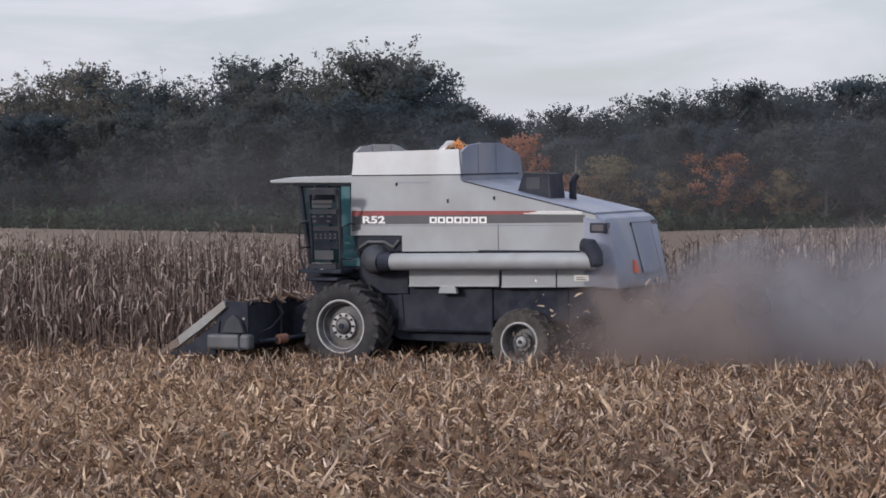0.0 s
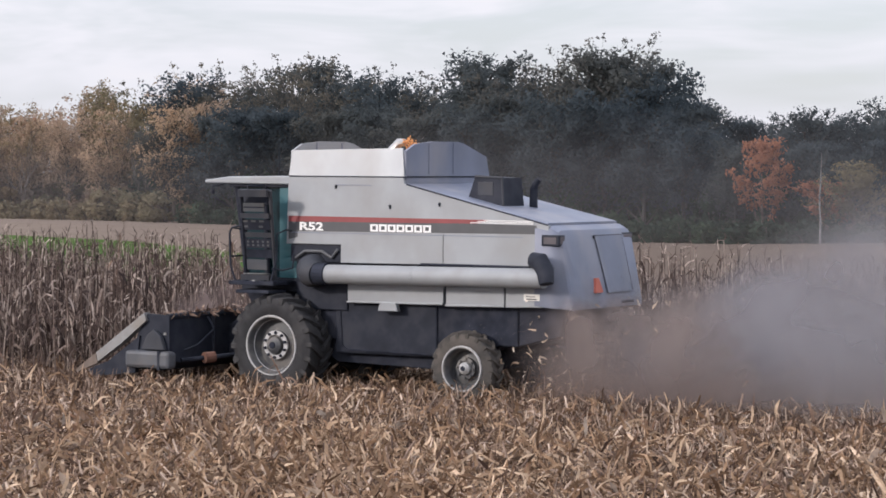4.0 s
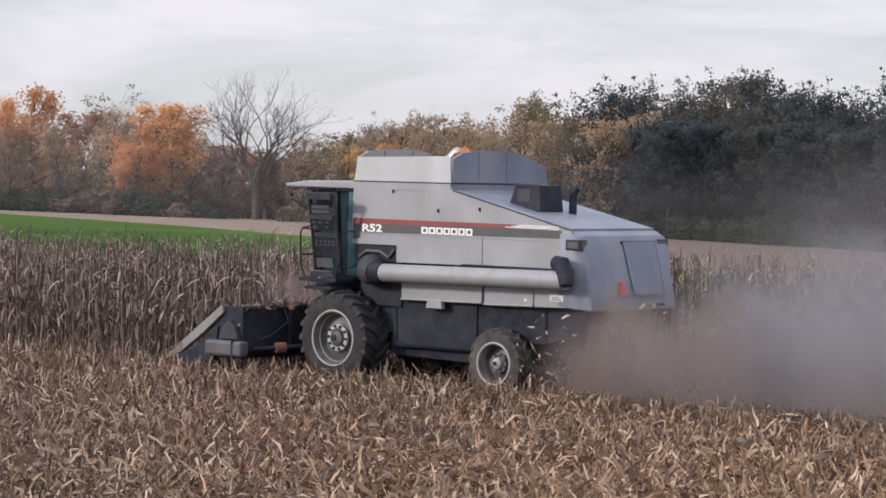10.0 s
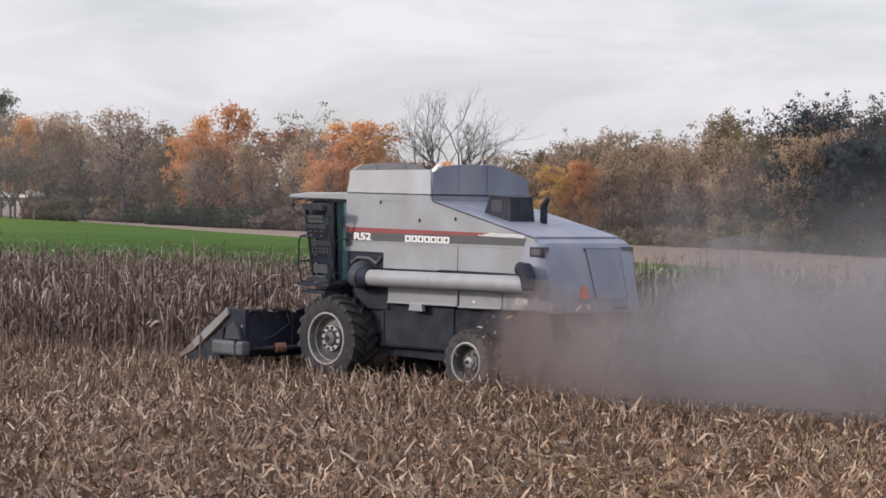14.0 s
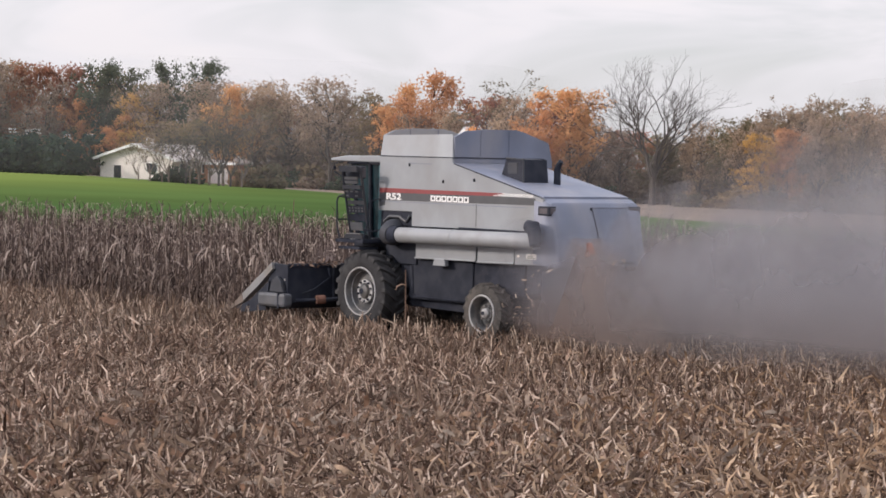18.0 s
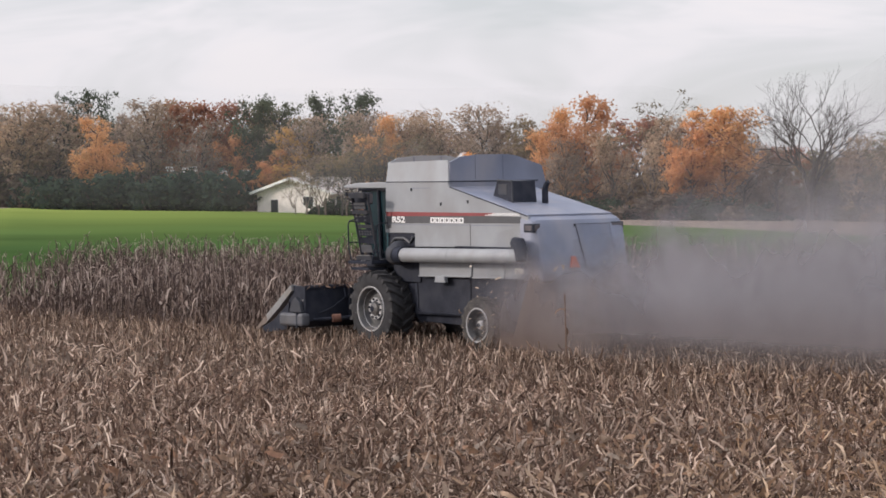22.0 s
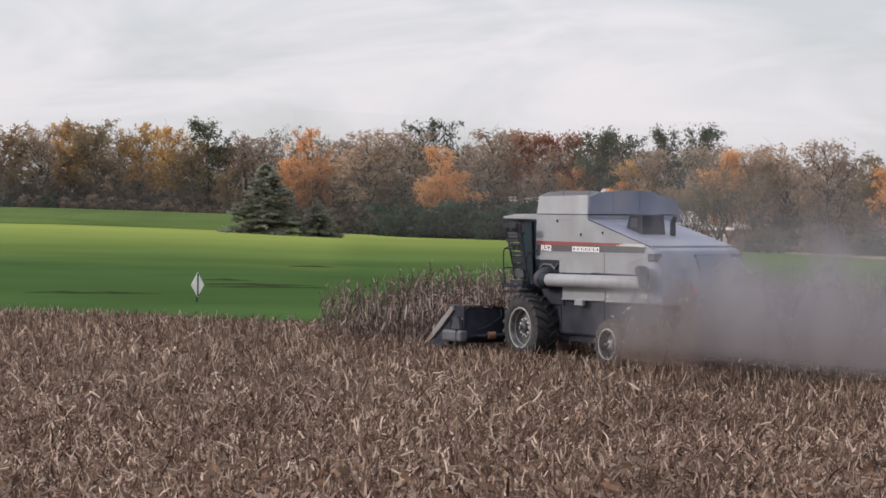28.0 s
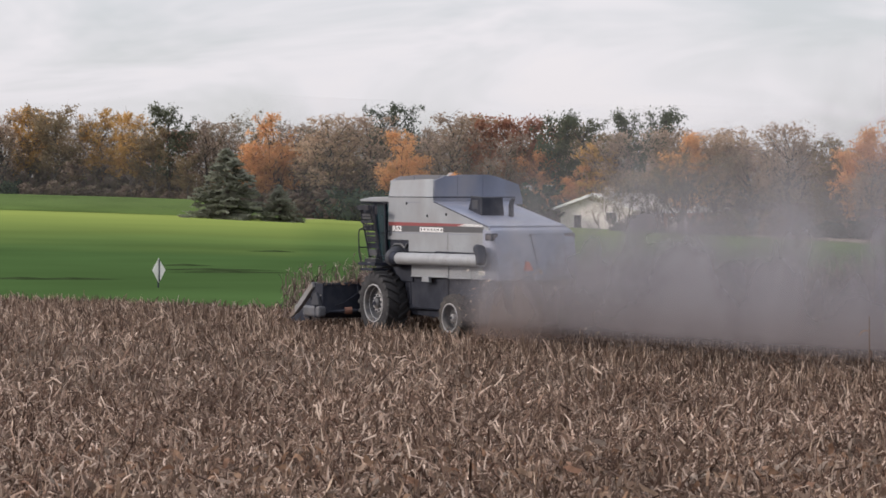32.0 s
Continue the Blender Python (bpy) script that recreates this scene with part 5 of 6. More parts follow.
for y0, y1 in ((1.0, 1.205), (-1.385, -1.0)):
    lampbox = part("tail_lamp", box(None, -5.08, -5.42, y0, y1, 2.64, 2.83, 0.02), BLACK, combine, "dark tail lamp box")
    part("lens", box(None, -5.40, -5.43, y0 + 0.03, y1 - 0.03, 2.67, 2.80, 0.01), LAMP_GLASS, lampbox)
    part("lens", box(None, -5.13, -5.36, y0 - 0.005 if y0 < 0 else y0 + 0.05, y1 + 0.006 if y0 > 0 else y1 - 0.05, 2.68, 2.79), LAMP_GLASS, lampbox)
part("slow_vehicle_triangle", loft(None, [[(-5.60, 0.08, 1.86), (-5.60, 0.34, 1.86), (-5.56, 0.27, 2.10), (-5.56, 0.18, 2.10)], [(-5.645, 0.08, 1.86), (-5.645, 0.34, 1.86), (-5.61, 0.27, 2.10), (-5.61, 0.18, 2.10)]]), ORANGE, combine, "orange slow-vehicle triangle")
# thin dark bar for the vent low on the rear
part("rear_number_plate", box(None, -5.66, -5.68, -0.95, -0.55, 1.66, 1.70), DARK, combine)
part("warning_decal", box(None, -4.75, -5.05, SIDE - 0.02, SIDE + 0.008, 1.74, 1.85), SIGN_BACK, combine, "white decal with unreadable lines")
part("decal_line", box(None, -4.79, -5.0, SIDE + 0.006, SIDE + 0.011, 1.76, 1.775), DARK, combine)
part("decal_line", box(None, -4.79, -4.96, SIDE + 0.006, SIDE + 0.011, 1.80, 1.812), DARK, combine)

# air intake box and exhaust on the deck
intake = part("air_intake", loft(None, [[(-3.34, 0.66, 3.34), (-4.06, 0.66, 3.16), (-4.06, -0.04, 3.16), (-3.34, -0.04, 3.34)], [(-3.48, 0.63, 3.77), (-4.00, 0.63, 3.75), (-4.00, -0.02, 3.75), (-3.48, -0.02, 3.77)]]), BLACK, combine, "black engine air intake box")
part("screen", box(None, -3.54, -3.84, 0.62, 0.655, 3.45, 3.68, 0.01), COVER, intake)
part("edge_frame", tube(None, [(-4.05, 0.66, 3.18), (-4.00, 0.63, 3.75), (-3.48, 0.63, 3.77)], 0.022, 6), COVER, intake)
part("exhaust_pipe", tube(None, [(-4.14, -0.2, 3.1), (-4.14, -0.2, 3.56), (-4.18, -0.2, 3.65), (-4.25, -0.2, 3.73)], [0.075, 0.07, 0.06, 0.05], 12), BLACK, combine, "black exhaust stack with an angled tip")

# unloading auger along the side
auger = part("unloading_auger", tube(None, [(-0.97, 1.42, 2.085), (-5.25, 1.40, 2.12)], 0.165, 20), AUGER_PAINT, combine, "silver unloading auger tube")
smooth(auger)
for x in (-2.75,):
    part("band", tube(None, [(x, 1.41, 2.10), (x - 0.05, 1.41, 2.10)], 0.172, 20), AUGER_PAINT, auger)
part("auger_rail", box(None, -2.85, -4.95, 1.30, 1.36, 2.285, 2.315), DARK, auger)
part("collar", tube(None, [(-0.80, 1.42, 2.085), (-1.03, 1.42, 2.087)], 0.19, 20), DARK, auger)
elbow = part("auger_elbow", tube(None, [(-0.82, 1.42, 2.085), (-0.68, 1.38, 2.10), (-0.58, 1.24, 2.12), (-0.56, 1.0, 2.14)], [0.20, 0.25, 0.285, 0.29], 20), COVER, combine, "dark grey auger elbow housing")
smooth(elbow)
spout = part("auger_spout", tube(None, [(-5.03, 1.40, 2.42), (-5.18, 1.42, 2.40), (-5.30, 1.46, 2.25), (-5.35, 1.50, 2.04)], [0.13, 0.155, 0.15, 0.12], 16), BLACK, combine, "black rubber auger spout boot")
smooth(spout)
part("boot_plate", prism(None, [(-4.80, 2.28), (-5.06, 2.52), (-5.18, 2.3), (-5.22, 1.98), (-4.85, 2.0)], "Y", 1.30, 1.34, 0.01), SILVER, combine, "silver plate at the auger end")

# body below: dark threshing housing, frame and fenders
part("threshing_body", box(None, -0.1, -4.55, -1.02, 1.02, 0.95, 2.55, 0.03), DARK, combine, "dark threshing body behind the shields")
part("belly_pan", prism(None, [(-0.3, 0.95), (-0.9, 0.55), (-3.0, 0.5), (-4.2, 0.95)], "Y", -0.9, 0.9, 0.02), DARK, combine)
part("inner_shield", box(None, -0.95, -3.0, 0.98, 1.06, 0.72, 1.6, 0.03), BLACK, combine)
part("shield_edge", tube(None, [(-1.05, 1.07, 1.55), (-1.1, 1.07, 0.85), (-1.2, 1.07, 0.78), (-2.9, 1.07, 0.76)], 0.014, 5), DARK, combine)
for s in (1, -1):
    part("inner_wall", box(None, -0.2, -1.22, s * 1.0, s * 1.1, 1.45, 2.6, 0.02), BLACK, combine)
part("step_recess", box(None, -0.08, -1.12, 0.9, 1.15, 2.28, 2.57), BLACK, combine)
part("hydraulic_pipe", tube(None, [(-0.2, 1.17, 2.34), (-0.4, 1.19, 2.46), (-0.75, 1.19, 2.46), (-0.95, 1.18, 2.36), (-1.08, 1.18, 2.50)], 0.03, 8), SNOUT, combine)
part("front_axle", tube(None, [(0, -1.3, 0.82), (0, 1.3, 0.82)], 0.14, 12), DARK, combine)
part("rear_axle", tube(None, [(-3.72, -1.25, 0.58), (-3.72, 1.25, 0.58)], 0.09, 10), DARK, combine)
part("axle_support", box(None, -3.52, -3.92, -0.5, 0.5, 0.55, 1.0, 0.02), DARK, combine)
part("straw_chopper", prism(None, [(-4.3, 1.62), (-5.45, 1.62), (-5.3, 1.15), (-4.5, 0.95)], "Y", -0.98, 0.98, 0.02), DARK, combine, "dark straw chopper under the hood")
for s in (0.5, -0.5):
    spread = part("spreader_disc", lathe(None, [(0.02, 0.0), (0.3, 0.0), (0.3, 0.03), (0.02, 0.03)], 20), DARK, combine)
    spread.matrix_basis = pose(-5.2, s, 0.95, 90, 0, 0)

# cab
cab = part("cab_glass", loft(None, [[(0.12, 0.80, 1.95), (1.08, 0.80, 1.95), (1.08, -0.80, 1.95), (0.12, -0.80, 1.95)], [(0.10, 0.86, 3.60), (1.28, 0.86, 3.60), (1.28, -0.86, 3.60), (0.10, -0.86, 3.60)]]), TEAL, combine, "teal-tinted cab glass")
part("cab_roof", prism(None, [(0.02, 3.60), (1.88, 3.615), (1.90, 3.67), (1.35, 3.735), (0.02, 3.755)], "Y", -1.0, 1.0, 0.02), SILVER, combine, "silver cab roof with a long visor")
part("roof_rim", box(None, 0.05, 1.4, -0.94, 0.94, 3.55, 3.605, 0.01), BLACK, combine)
for x0, x1, y in ((1.08, 1.28, 0.83), (1.08, 1.28, -0.83), (0.13, 0.11, 0.84), (0.13, 0.11, -0.84), (0.62, 0.66, 0.845)):
    part("cab_post", tube(None, [(x0, y, 1.92), (x1, y * 1.04, 3.6)], 0.045, 8), BLACK, cab)
part("cab_base", box(None, -0.05, 1.15, -0.9, 0.9, 1.72, 1.97, 0.03), BLACK, combine)
part("cab_underframe", prism(None, [(0.1, 1.72), (1.2, 1.72), (0.9, 1.2), (0.2, 1.2)], "Y", -0.7, 0.7), DARK, combine)
plat = part("cab_platform", box(None, -0.02, 0.93, 0.92, 1.60, 1.86, 1.93, 0.01), DARK, combine, "black cab platform")
for k in range(5):
    part("grate_bar", box(None, 0.02 + k * 0.19, 0.08 + k * 0.19, 0.94, 1.56, 1.93, 1.945), STEEL_PLATE if k == 2 else DARK, plat)
part("platform_step", box(None, 0.05, 0.75, 1.1, 1.64, 1.72, 1.78, 0.01), DARK, combine)
part("cab_corner_panel", prism(None, [(-0.10, 1.97), (0.34, 1.97), (0.34, 3.56), (0.06, 3.56), (0.06, 2.50), (-0.10, 2.24)], "Y", 0.84, 0.90, 0.01), TEAL_POST, combine, "teal painted cab corner panel")
rail = part("hand_rail", tube(None, [(0.80, 1.57, 1.92), (0.90, 1.58, 2.2), (0.92, 1.58, 2.75), (0.88, 1.57, 2.85), (0.66, 1.56, 2.9)], 0.018, 6), BLACK, combine, "black tubular hand rails")
for pts in ([(0.93, 1.0, 1.92), (0.98, 1.0, 2.25), (0.98, 1.0, 2.8), (0.88, 1.57, 2.85)], [(0.91, 1.58, 2.35), (0.98, 1.0, 2.35)], [(0.10, 1.50, 1.93), (0.02, 1.45, 2.3), (0.05, 1.4, 2.75), (-0.02, 1.2, 2.82), (-0.12, 1.2, 2.80)], [(0.08, 1.5, 2.15), (-0.05, 1.35, 2.12), (-0.15, 1.2, 2.16), (-0.17, 1.2, 2.4)]):
    part("rail_bar", tube(None, pts, 0.016, 6), BLACK, rail)


def on_ladder(u, w, out=0.0):
    """A point of the swung-up ladder: u across, w up it; it leans outward."""
    return (0.15 + 0.62 * u - 0.18 * w, 1.28 + 0.44 * w + out, 1.95 + 1.55 * w)


def ladder_plate(u0, u1, w0, w1, out=0.0, deep=0.02):
    return loft(None, [[on_ladder(u0, w0, o + out), on_ladder(u1, w0, o + out), on_ladder(u1, w1, o + out), on_ladder(u0, w1, o + out)] for o in (0.0, deep)])


ladder = part("ladder", tube(None, [on_ladder(0, 0), on_ladder(0, 1)], 0.03, 6), COVER, combine, "dark grey swung-up cab ladder with slotted plate treads")
part("stile", tube(None, [on_ladder(1, 0), on_ladder(1, 1)], 0.03, 6), BLACK, ladder)
part("grab_rod", tube(None, [on_ladder(1.0, 0.97, -0.04), on_ladder(1.06, 0.7, -0.12), on_ladder(1.10, 0.3, -0.12), on_ladder(1.02, 0.05, -0.06)], 0.016, 6), BLACK, ladder)
for w0, w1, deep in ((0.93, 1.01, 0.16), (0.69, 0.745, 0.13), (0.475, 0.53, 0.05), (-0.03, 0.055, 0.24)):
    part("tread", ladder_plate(0.02, 0.98, w0, w1, -0.05, deep), COVER, ladder)
# pale plate and bars: sky light through the treads, put into the colour
for w0, w1, u0, m in ((0.765, 0.86, 0.22, SNOUT), (0.56, 0.675, 0.05, BLACK), (0.355, 0.46, 0.05, BLACK), (0.245, 0.34, 0.05, DARK), (0.11, 0.225, 0.25, GEAR_GREY)):
    part("tread_plate", ladder_plate(u0, 0.93, w0, w1), m, ladder)
part("slot", ladder_plate(0.22, 0.90, 0.805, 0.82, 0.022, 0.003), DARK, ladder)
for w, u0, n_slots, wide in ((0.645, 0.25, 3, 0.16), (0.585, 0.30, 2, 0.13), (0.415, 0.12, 5, 0.07), (0.375, 0.12, 5, 0.07)):
    for k in range(n_slots):
        u = u0 + k * (0.80 - u0) / max(n_slots - 1, 1)
        part("slot", ladder_plate(u, u + wide, w, w + 0.022, 0.022, 0.003), SNOUT, ladder)
part("step_pad", ladder_plate(0.18, 0.92, 0.062, 0.07, 0.0, 0.16), STEEL_PLATE, ladder, "pale worn step pad")
mirror = part("mirror", box(None, 0.14, 0.78, 1.42, 1.54, 3.24, 3.52, 0.02), BLACK, combine, "black mirror and work lamps under the roof edge")
part("mirror_glass", box(None, 0.122, 0.142, 1.44, 1.52, 3.27, 3.49), LAMP_GLASS, mirror)
part("mirror_arm", tube(None, [(0.6, 0.98, 3.58), (0.6, 1.5, 3.58), (0.6, 1.5, 3.5)], 0.016, 6), BLACK, mirror)
fm = part("visor_lamp", box(None, 1.62, 1.65, 1.06, 1.13, 3.42, 3.50, 0.01), BLACK, combine, "small black lamp under the visor")
part("mirror_arm", tube(None, [(1.5, 0.95, 3.6), (1.64, 1.1, 3.56), (1.64, 1.1, 3.48)], 0.014, 5), BLACK, fm)
part("mirror_arm", tube(None, [(1.42, 0.9, 3.2), (1.64, 1.1, 3.38)], 0.014, 5), BLACK, fm)
part("antenna", tube(None, [(0.35, 0.9, 3.74), (0.35, 0.9, 4.35)], [0.009, 0.004], 5), BLACK, combine, "thin whip antenna")

# feeder house and corn header
RUST = mat("rusty_guard", (0.14, 0.065, 0.045), 0.8, 0, 0.3, 8.0)
part("feeder_house", prism(None, [(0.35, 1.75), (0.3, 1.0), (1.75, 0.45), (1.75, 1.05)], "Y", -0.55, 0.55, 0.02), DARK, combine, "dark feeder house")
header = part("corn_header", prism(None, [(1.70, 1.28), (1.66, 0.50), (1.85, 0.36), (2.35, 0.36), (2.35, 0.62), (1.92, 0.72), (1.85, 1.30)], "Y", -2.26, 2.26, 0.02), BLACK, combine, "black six-row corn header")
part("back_beam", tube(None, [(1.74, -2.27, 1.29), (1.74, 2.27, 1.29)], 0.06, 8), BLACK, header)
trash_rng = np.random.default_rng(21)
tn = 420
tp = np.stack([trash_rng.uniform(1.68, 1.84, tn), trash_rng.uniform(-2.25, 2.3, tn), 1.31 + np.abs(trash_rng.normal(0, 0.035, tn))], 1)
raw_mesh("corn_trash", *strips(trash_rng, tp, trash_rng.normal(size=(tn, 3)) * (1, 1, 0.35), trash_rng.uniform(0.05, 0.2, tn), trash_rng.uniform(0.02, 0.05, tn), np.full(tn, 0.5), 3, 0.4, 0.4), LITTER, header)
part("cross_auger", tube(None, [(2.15, -2.2, 0.82), (2.15, 2.2, 0.82)], 0.16, 14), DARK, header)
for s in (1, -1):
    y = s * 2.27
    end = part("end_sheet", prism(None, [(1.68, 1.32), (2.15, 1.34), (2.35, 1.0), (2.55, 0.6), (2.6, 0.36), (1.68, 0.38)], "Y", y - 0.03, y + 0.03), BLACK, header, "black header end sheet")
    cover = part("gear_cover", box(None, 1.55, 2.52, y - 0.02 if s > 0 else y - 0.22, y + 0.22 if s > 0 else y + 0.02, 0.40, 0.70, 0.06), GEAR_GREY, header, "grey drive cover")
    part("cover_strap", box(None, 1.75, 1.80, y + s * 0.02, y + s * 0.225, 0.38, 0.71), BLACK, cover)
    part("lamp", box(None, 1.74, 1.79, y, y + s * 0.05, 0.98, 1.02), STEEL_PLATE, end)
    part("header_gearbox", prism(None, [(1.72, 0.72), (2.22, 0.72), (2.1, 0.98), (1.95, 1.08), (1.8, 0.95)], "Y", y + s * 0.035, y + s * 0.13, 0.015), COVER, header, "dark grey chain case above the drive cover")
    part("drive_shaft", tube(None, [(0.95, s * 0.9, 0.62), (1.5, s * 2.2, 0.55)], 0.04, 8), DARK, header)
    part("shaft_guard", tube(None, [(1.22, s * 1.62, 0.585), (1.30, s * 1.80, 0.575)], 0.10, 12), RUST, header, "rusty orange shaft guard")
    part("hose", tube(None, [(1.66, s * 1.2, 1.25), (1.45, s * 1.3, 1.05), (1.5, s * 1.7, 0.8), (1.66, s * 1.9, 0.7)], 0.018, 6), BLACK, header)
    part("stiffener", box(None, 1.62, 1.70, s * 1.0, s * 1.06, 0.5, 1.28, 0.01), DARK, header)
for k in range(7):
    y = -2.286 + ROW * k
    outer = k in (0, 6)
    w0, w1, top, back = 0.24, 0.03, 1.02, 2.0
    if outer:
        part("divider_plate", loft(None, [[(2.14, y - 0.08, 1.22), (2.14, y + 0.08, 1.22), (2.18, y + 0.08, 1.36), (2.18, y - 0.08, 1.36)],
                                               [(2.66, y - 0.08, 0.82), (2.66, y + 0.08, 0.82), (2.71, y + 0.08, 0.99), (2.71, y - 0.08, 0.99)],
                                               [(3.22, y - 0.06, 0.46), (3.22, y + 0.06, 0.46), (3.26, y + 0.06, 0.62), (3.26, y - 0.06, 0.62)]]), STEEL_PLATE, header, "scuffed pale steel end divider")
        part("divider_nose", loft(None, [[(3.225, y - 0.058, 0.44), (3.225, y + 0.058, 0.44), (3.275, y + 0.058, 0.61), (3.275, y - 0.058, 0.61)],
                                               [(3.74, y - 0.02, 0.24), (3.74, y + 0.02, 0.24), (3.74, y + 0.02, 0.30), (3.74, y - 0.02, 0.30)]]), NOSE, header, "soil-caked divider nose")
        part("divider_skirt", prism(None, [(2.3, 0.95), (3.0, 0.48), (3.5, 0.3), (3.3, 0.2), (2.4, 0.3)], "Y", y - 0.05, y + 0.05), BLACK, header)
        continue
    ring0 = [(back, y - w0, 0.50), (back, y - w0, top - 0.12), (back, y - w0 * 0.5, top), (back, y + w0 * 0.5, top), (back, y + w0, top - 0.12), (back, y + w0, 0.50)]
    ring1 = [(2.95, y - w0 * 0.8, 0.28), (2.95, y - w0 * 0.8, 0.62), (2.95, y - w0 * 0.4, 0.66), (2.95, y + w0 * 0.4, 0.66), (2.95, y + w0 * 0.8, 0.62), (2.95, y + w0 * 0.8, 0.28)]
    ring2 = [(3.75, y - w1, 0.20), (3.75, y - w1, 0.24), (3.75, y - w1 * 0.5, 0.27), (3.75, y + w1 * 0.5, 0.27), (3.75, y + w1, 0.24), (3.75, y + w1, 0.20)]
    smooth(part("snout", loft(None, [ring0, ring1, ring2]), SNOUT, header, "scuffed grey row divider snout"))

# wheels


def wheel(name, x, y, r, width, rim_r, lugs, label):
    """A wheel whose own origin is its hub; Y is its axle, outer side +Y."""
    hub = new(name)
    hub.parent = combine
    hub.location = (x, y, r - 0.02)
    hub["label"] = label
    h = width / 2
    rubber = RUBBER if r > 0.7 else DUSTY_RUBBER
    prof = [(rim_r, -h * 0.9), (rim_r + 0.03, -h), (r * 0.80, -h * 1.04), (r * 0.94, -h * 0.92), (r * 0.965, -h * 0.6), (r * 0.97, 0), (r * 0.965, h * 0.6), (r * 0.94, h * 0.92), (r * 0.80, h * 1.04), (rim_r + 0.03, h), (rim_r, h * 0.9)]
    smooth(part("tyre", lathe(None, prof, 48), rubber, hub, "black ribbed farm tyre, dusty"), 0.9)
    if lugs:
        made = {}
        for k in range(lugs * 2):
            side = 1 if k % 2 else -1
            if side in made:
                lug = new("lug", made[side])
                lug.parent = hub
                lug.rotation_euler = (0, -2 * math.pi * k / (2 * lugs), 0)
                continue
            bm = bmesh.new()
            a0 = 0.0
            pts = []
            for u in (0.0, 0.5, 1.0):
                a = a0 - (0.26 * u)
                yy = side * h * (0.02 + 1.0 * u)
                rr0, rr1 = r * (0.95 if u < 1 else 0.84), r * (1.045 if u < 1 else 0.99)
                ring = []
                for da, rr in ((-0.06, rr0), (-0.042, rr1), (0.042, rr1), (0.06, rr0)):
                    ring.append((rr * math.cos(a + da), yy, rr * math.sin(a + da)))
                pts.append(ring)
            loft(bm, pts)
            lug = part("lug", bm, rubber, hub)
            lug.rotation_euler = (0, -2 * math.pi * k / (2 * lugs), 0)
            made[side] = lug.data
    d = h * 0.9
    rim = smooth(part("rim", lathe(None, [(rim_r + 0.02, d + 0.03), (rim_r - 0.02, d + 0.03), (rim_r - 0.05, d - 0.04), (rim_r - 0.06, d - 0.12), (rim_r * 0.86, d - 0.16), (rim_r * 0.80, d - 0.20), (rim_r * 0.50, d - 0.17), (rim_r * 0.48, d - 0.12), (0.01, d - 0.12)], 40), RIM, hub, "pale grey steel rim"), 0.5)
    part("rim_ring", lathe(None, [(rim_r + 0.028, d + 0.02), (rim_r + 0.02, d + 0.045), (rim_r + 0.0, d + 0.045), (rim_r - 0.012, d - 0.02)], 40), RING, hub, "pale steel rim ring")
    part("rim_step", lathe(None, [(rim_r * 0.93, d - 0.10), (rim_r * 0.90, d - 0.075), (rim_r * 0.87, d - 0.10)], 40), RING, hub)
    part("hub_plate", lathe(None, [(rim_r * 0.5, d - 0.135), (rim_r * 0.5, d - 0.10), (rim_r * 0.36, d - 0.095), (rim_r * 0.35, d - 0.11)], 30), RING if r > 0.7 else RIM, hub)
    cap = part("hub_cap", lathe(None, [(rim_r * 0.30, d - 0.13), (rim_r * 0.28, d - 0.05), (rim_r * 0.16, d - 0.01), (0.005, d - 0.01)], 20), RIM if r > 0.7 else RING, hub)
    part("grease_cap", lathe(None, [(rim_r * 0.12, d - 0.012), (rim_r * 0.11, d + 0.01), (0.004, d + 0.01)], 14), DARK, hub)
    count = 10 if r > 0.7 else 8
    for k in range(count):
        a = 2 * math.pi * k / count
        c = Vector((rim_r * 0.43 * math.cos(a), d - 0.10, rim_r * 0.43 * math.sin(a)))
        part("wheel_nut", tube(None, [c, c + Vector((0, 0.035, 0))], rim_r * 0.052, 6), DARK if r > 0.7 else RIM, hub)
    return hub


front_l = wheel("drive_wheel", 0, 1.30, 0.855, 0.66, 0.50, 20, "large lugged drive wheel")
front_r = wheel("drive_wheel", 0, -1.30, 0.855, 0.66, 0.50, 20, "large lugged drive wheel")
rear_l = wheel("rear_wheel", -3.72, 1.25, 0.605, 0.36, 0.36, 18, "small rear steering wheel")
rear_r = wheel("rear_wheel", -3.72, -1.25, 0.605, 0.36, 0.36, 18, "small rear steering wheel")

# ---- signs and house ----


def diamond(name, az, r, centre_el, half, yaw, face, label, arrow):
    x, y, z = at_bearing(az, r)
    zc = CAM_H + r * math.tan(radians(centre_el))
    s = thing(name, label, "sign", (x, y, z), yaw)
    h = zc - z
    part("post", box(None, -0.03, 0.03, 0.012, 0.05, -0.2, h + half * 0.8), DARK if not arrow else CHROME, s)
    part("plate", prism(None, [(0, h - half), (half, h), (0, h + half), (-half, h)], "Y", -0.006, 0.008), face, s)
    if arrow:
        part("arrow_stem", prism(None, [(0.02, h - 0.3), (0.12, h - 0.3), (0.12, h + 0.02), (0.02, h + 0.02)], "Y", -0.012, -0.007), BLACK, s)
        part("arrow_head", prism(None, [(0.12, h - 0.02), (0.12, h + 0.1), (-0.08, h + 0.1), (-0.08, h + 0.2), (-0.28, h + 0.04), (-0.08, h - 0.12), (-0.08, h - 0.02)], "Y", -0.012, -0.007), BLACK, s)
    else:
        part("stay", box(None, -0.035, 0.035, -0.03, -0.007, h - half * 0.9, h + half * 0.9), DARK, s)
    return s


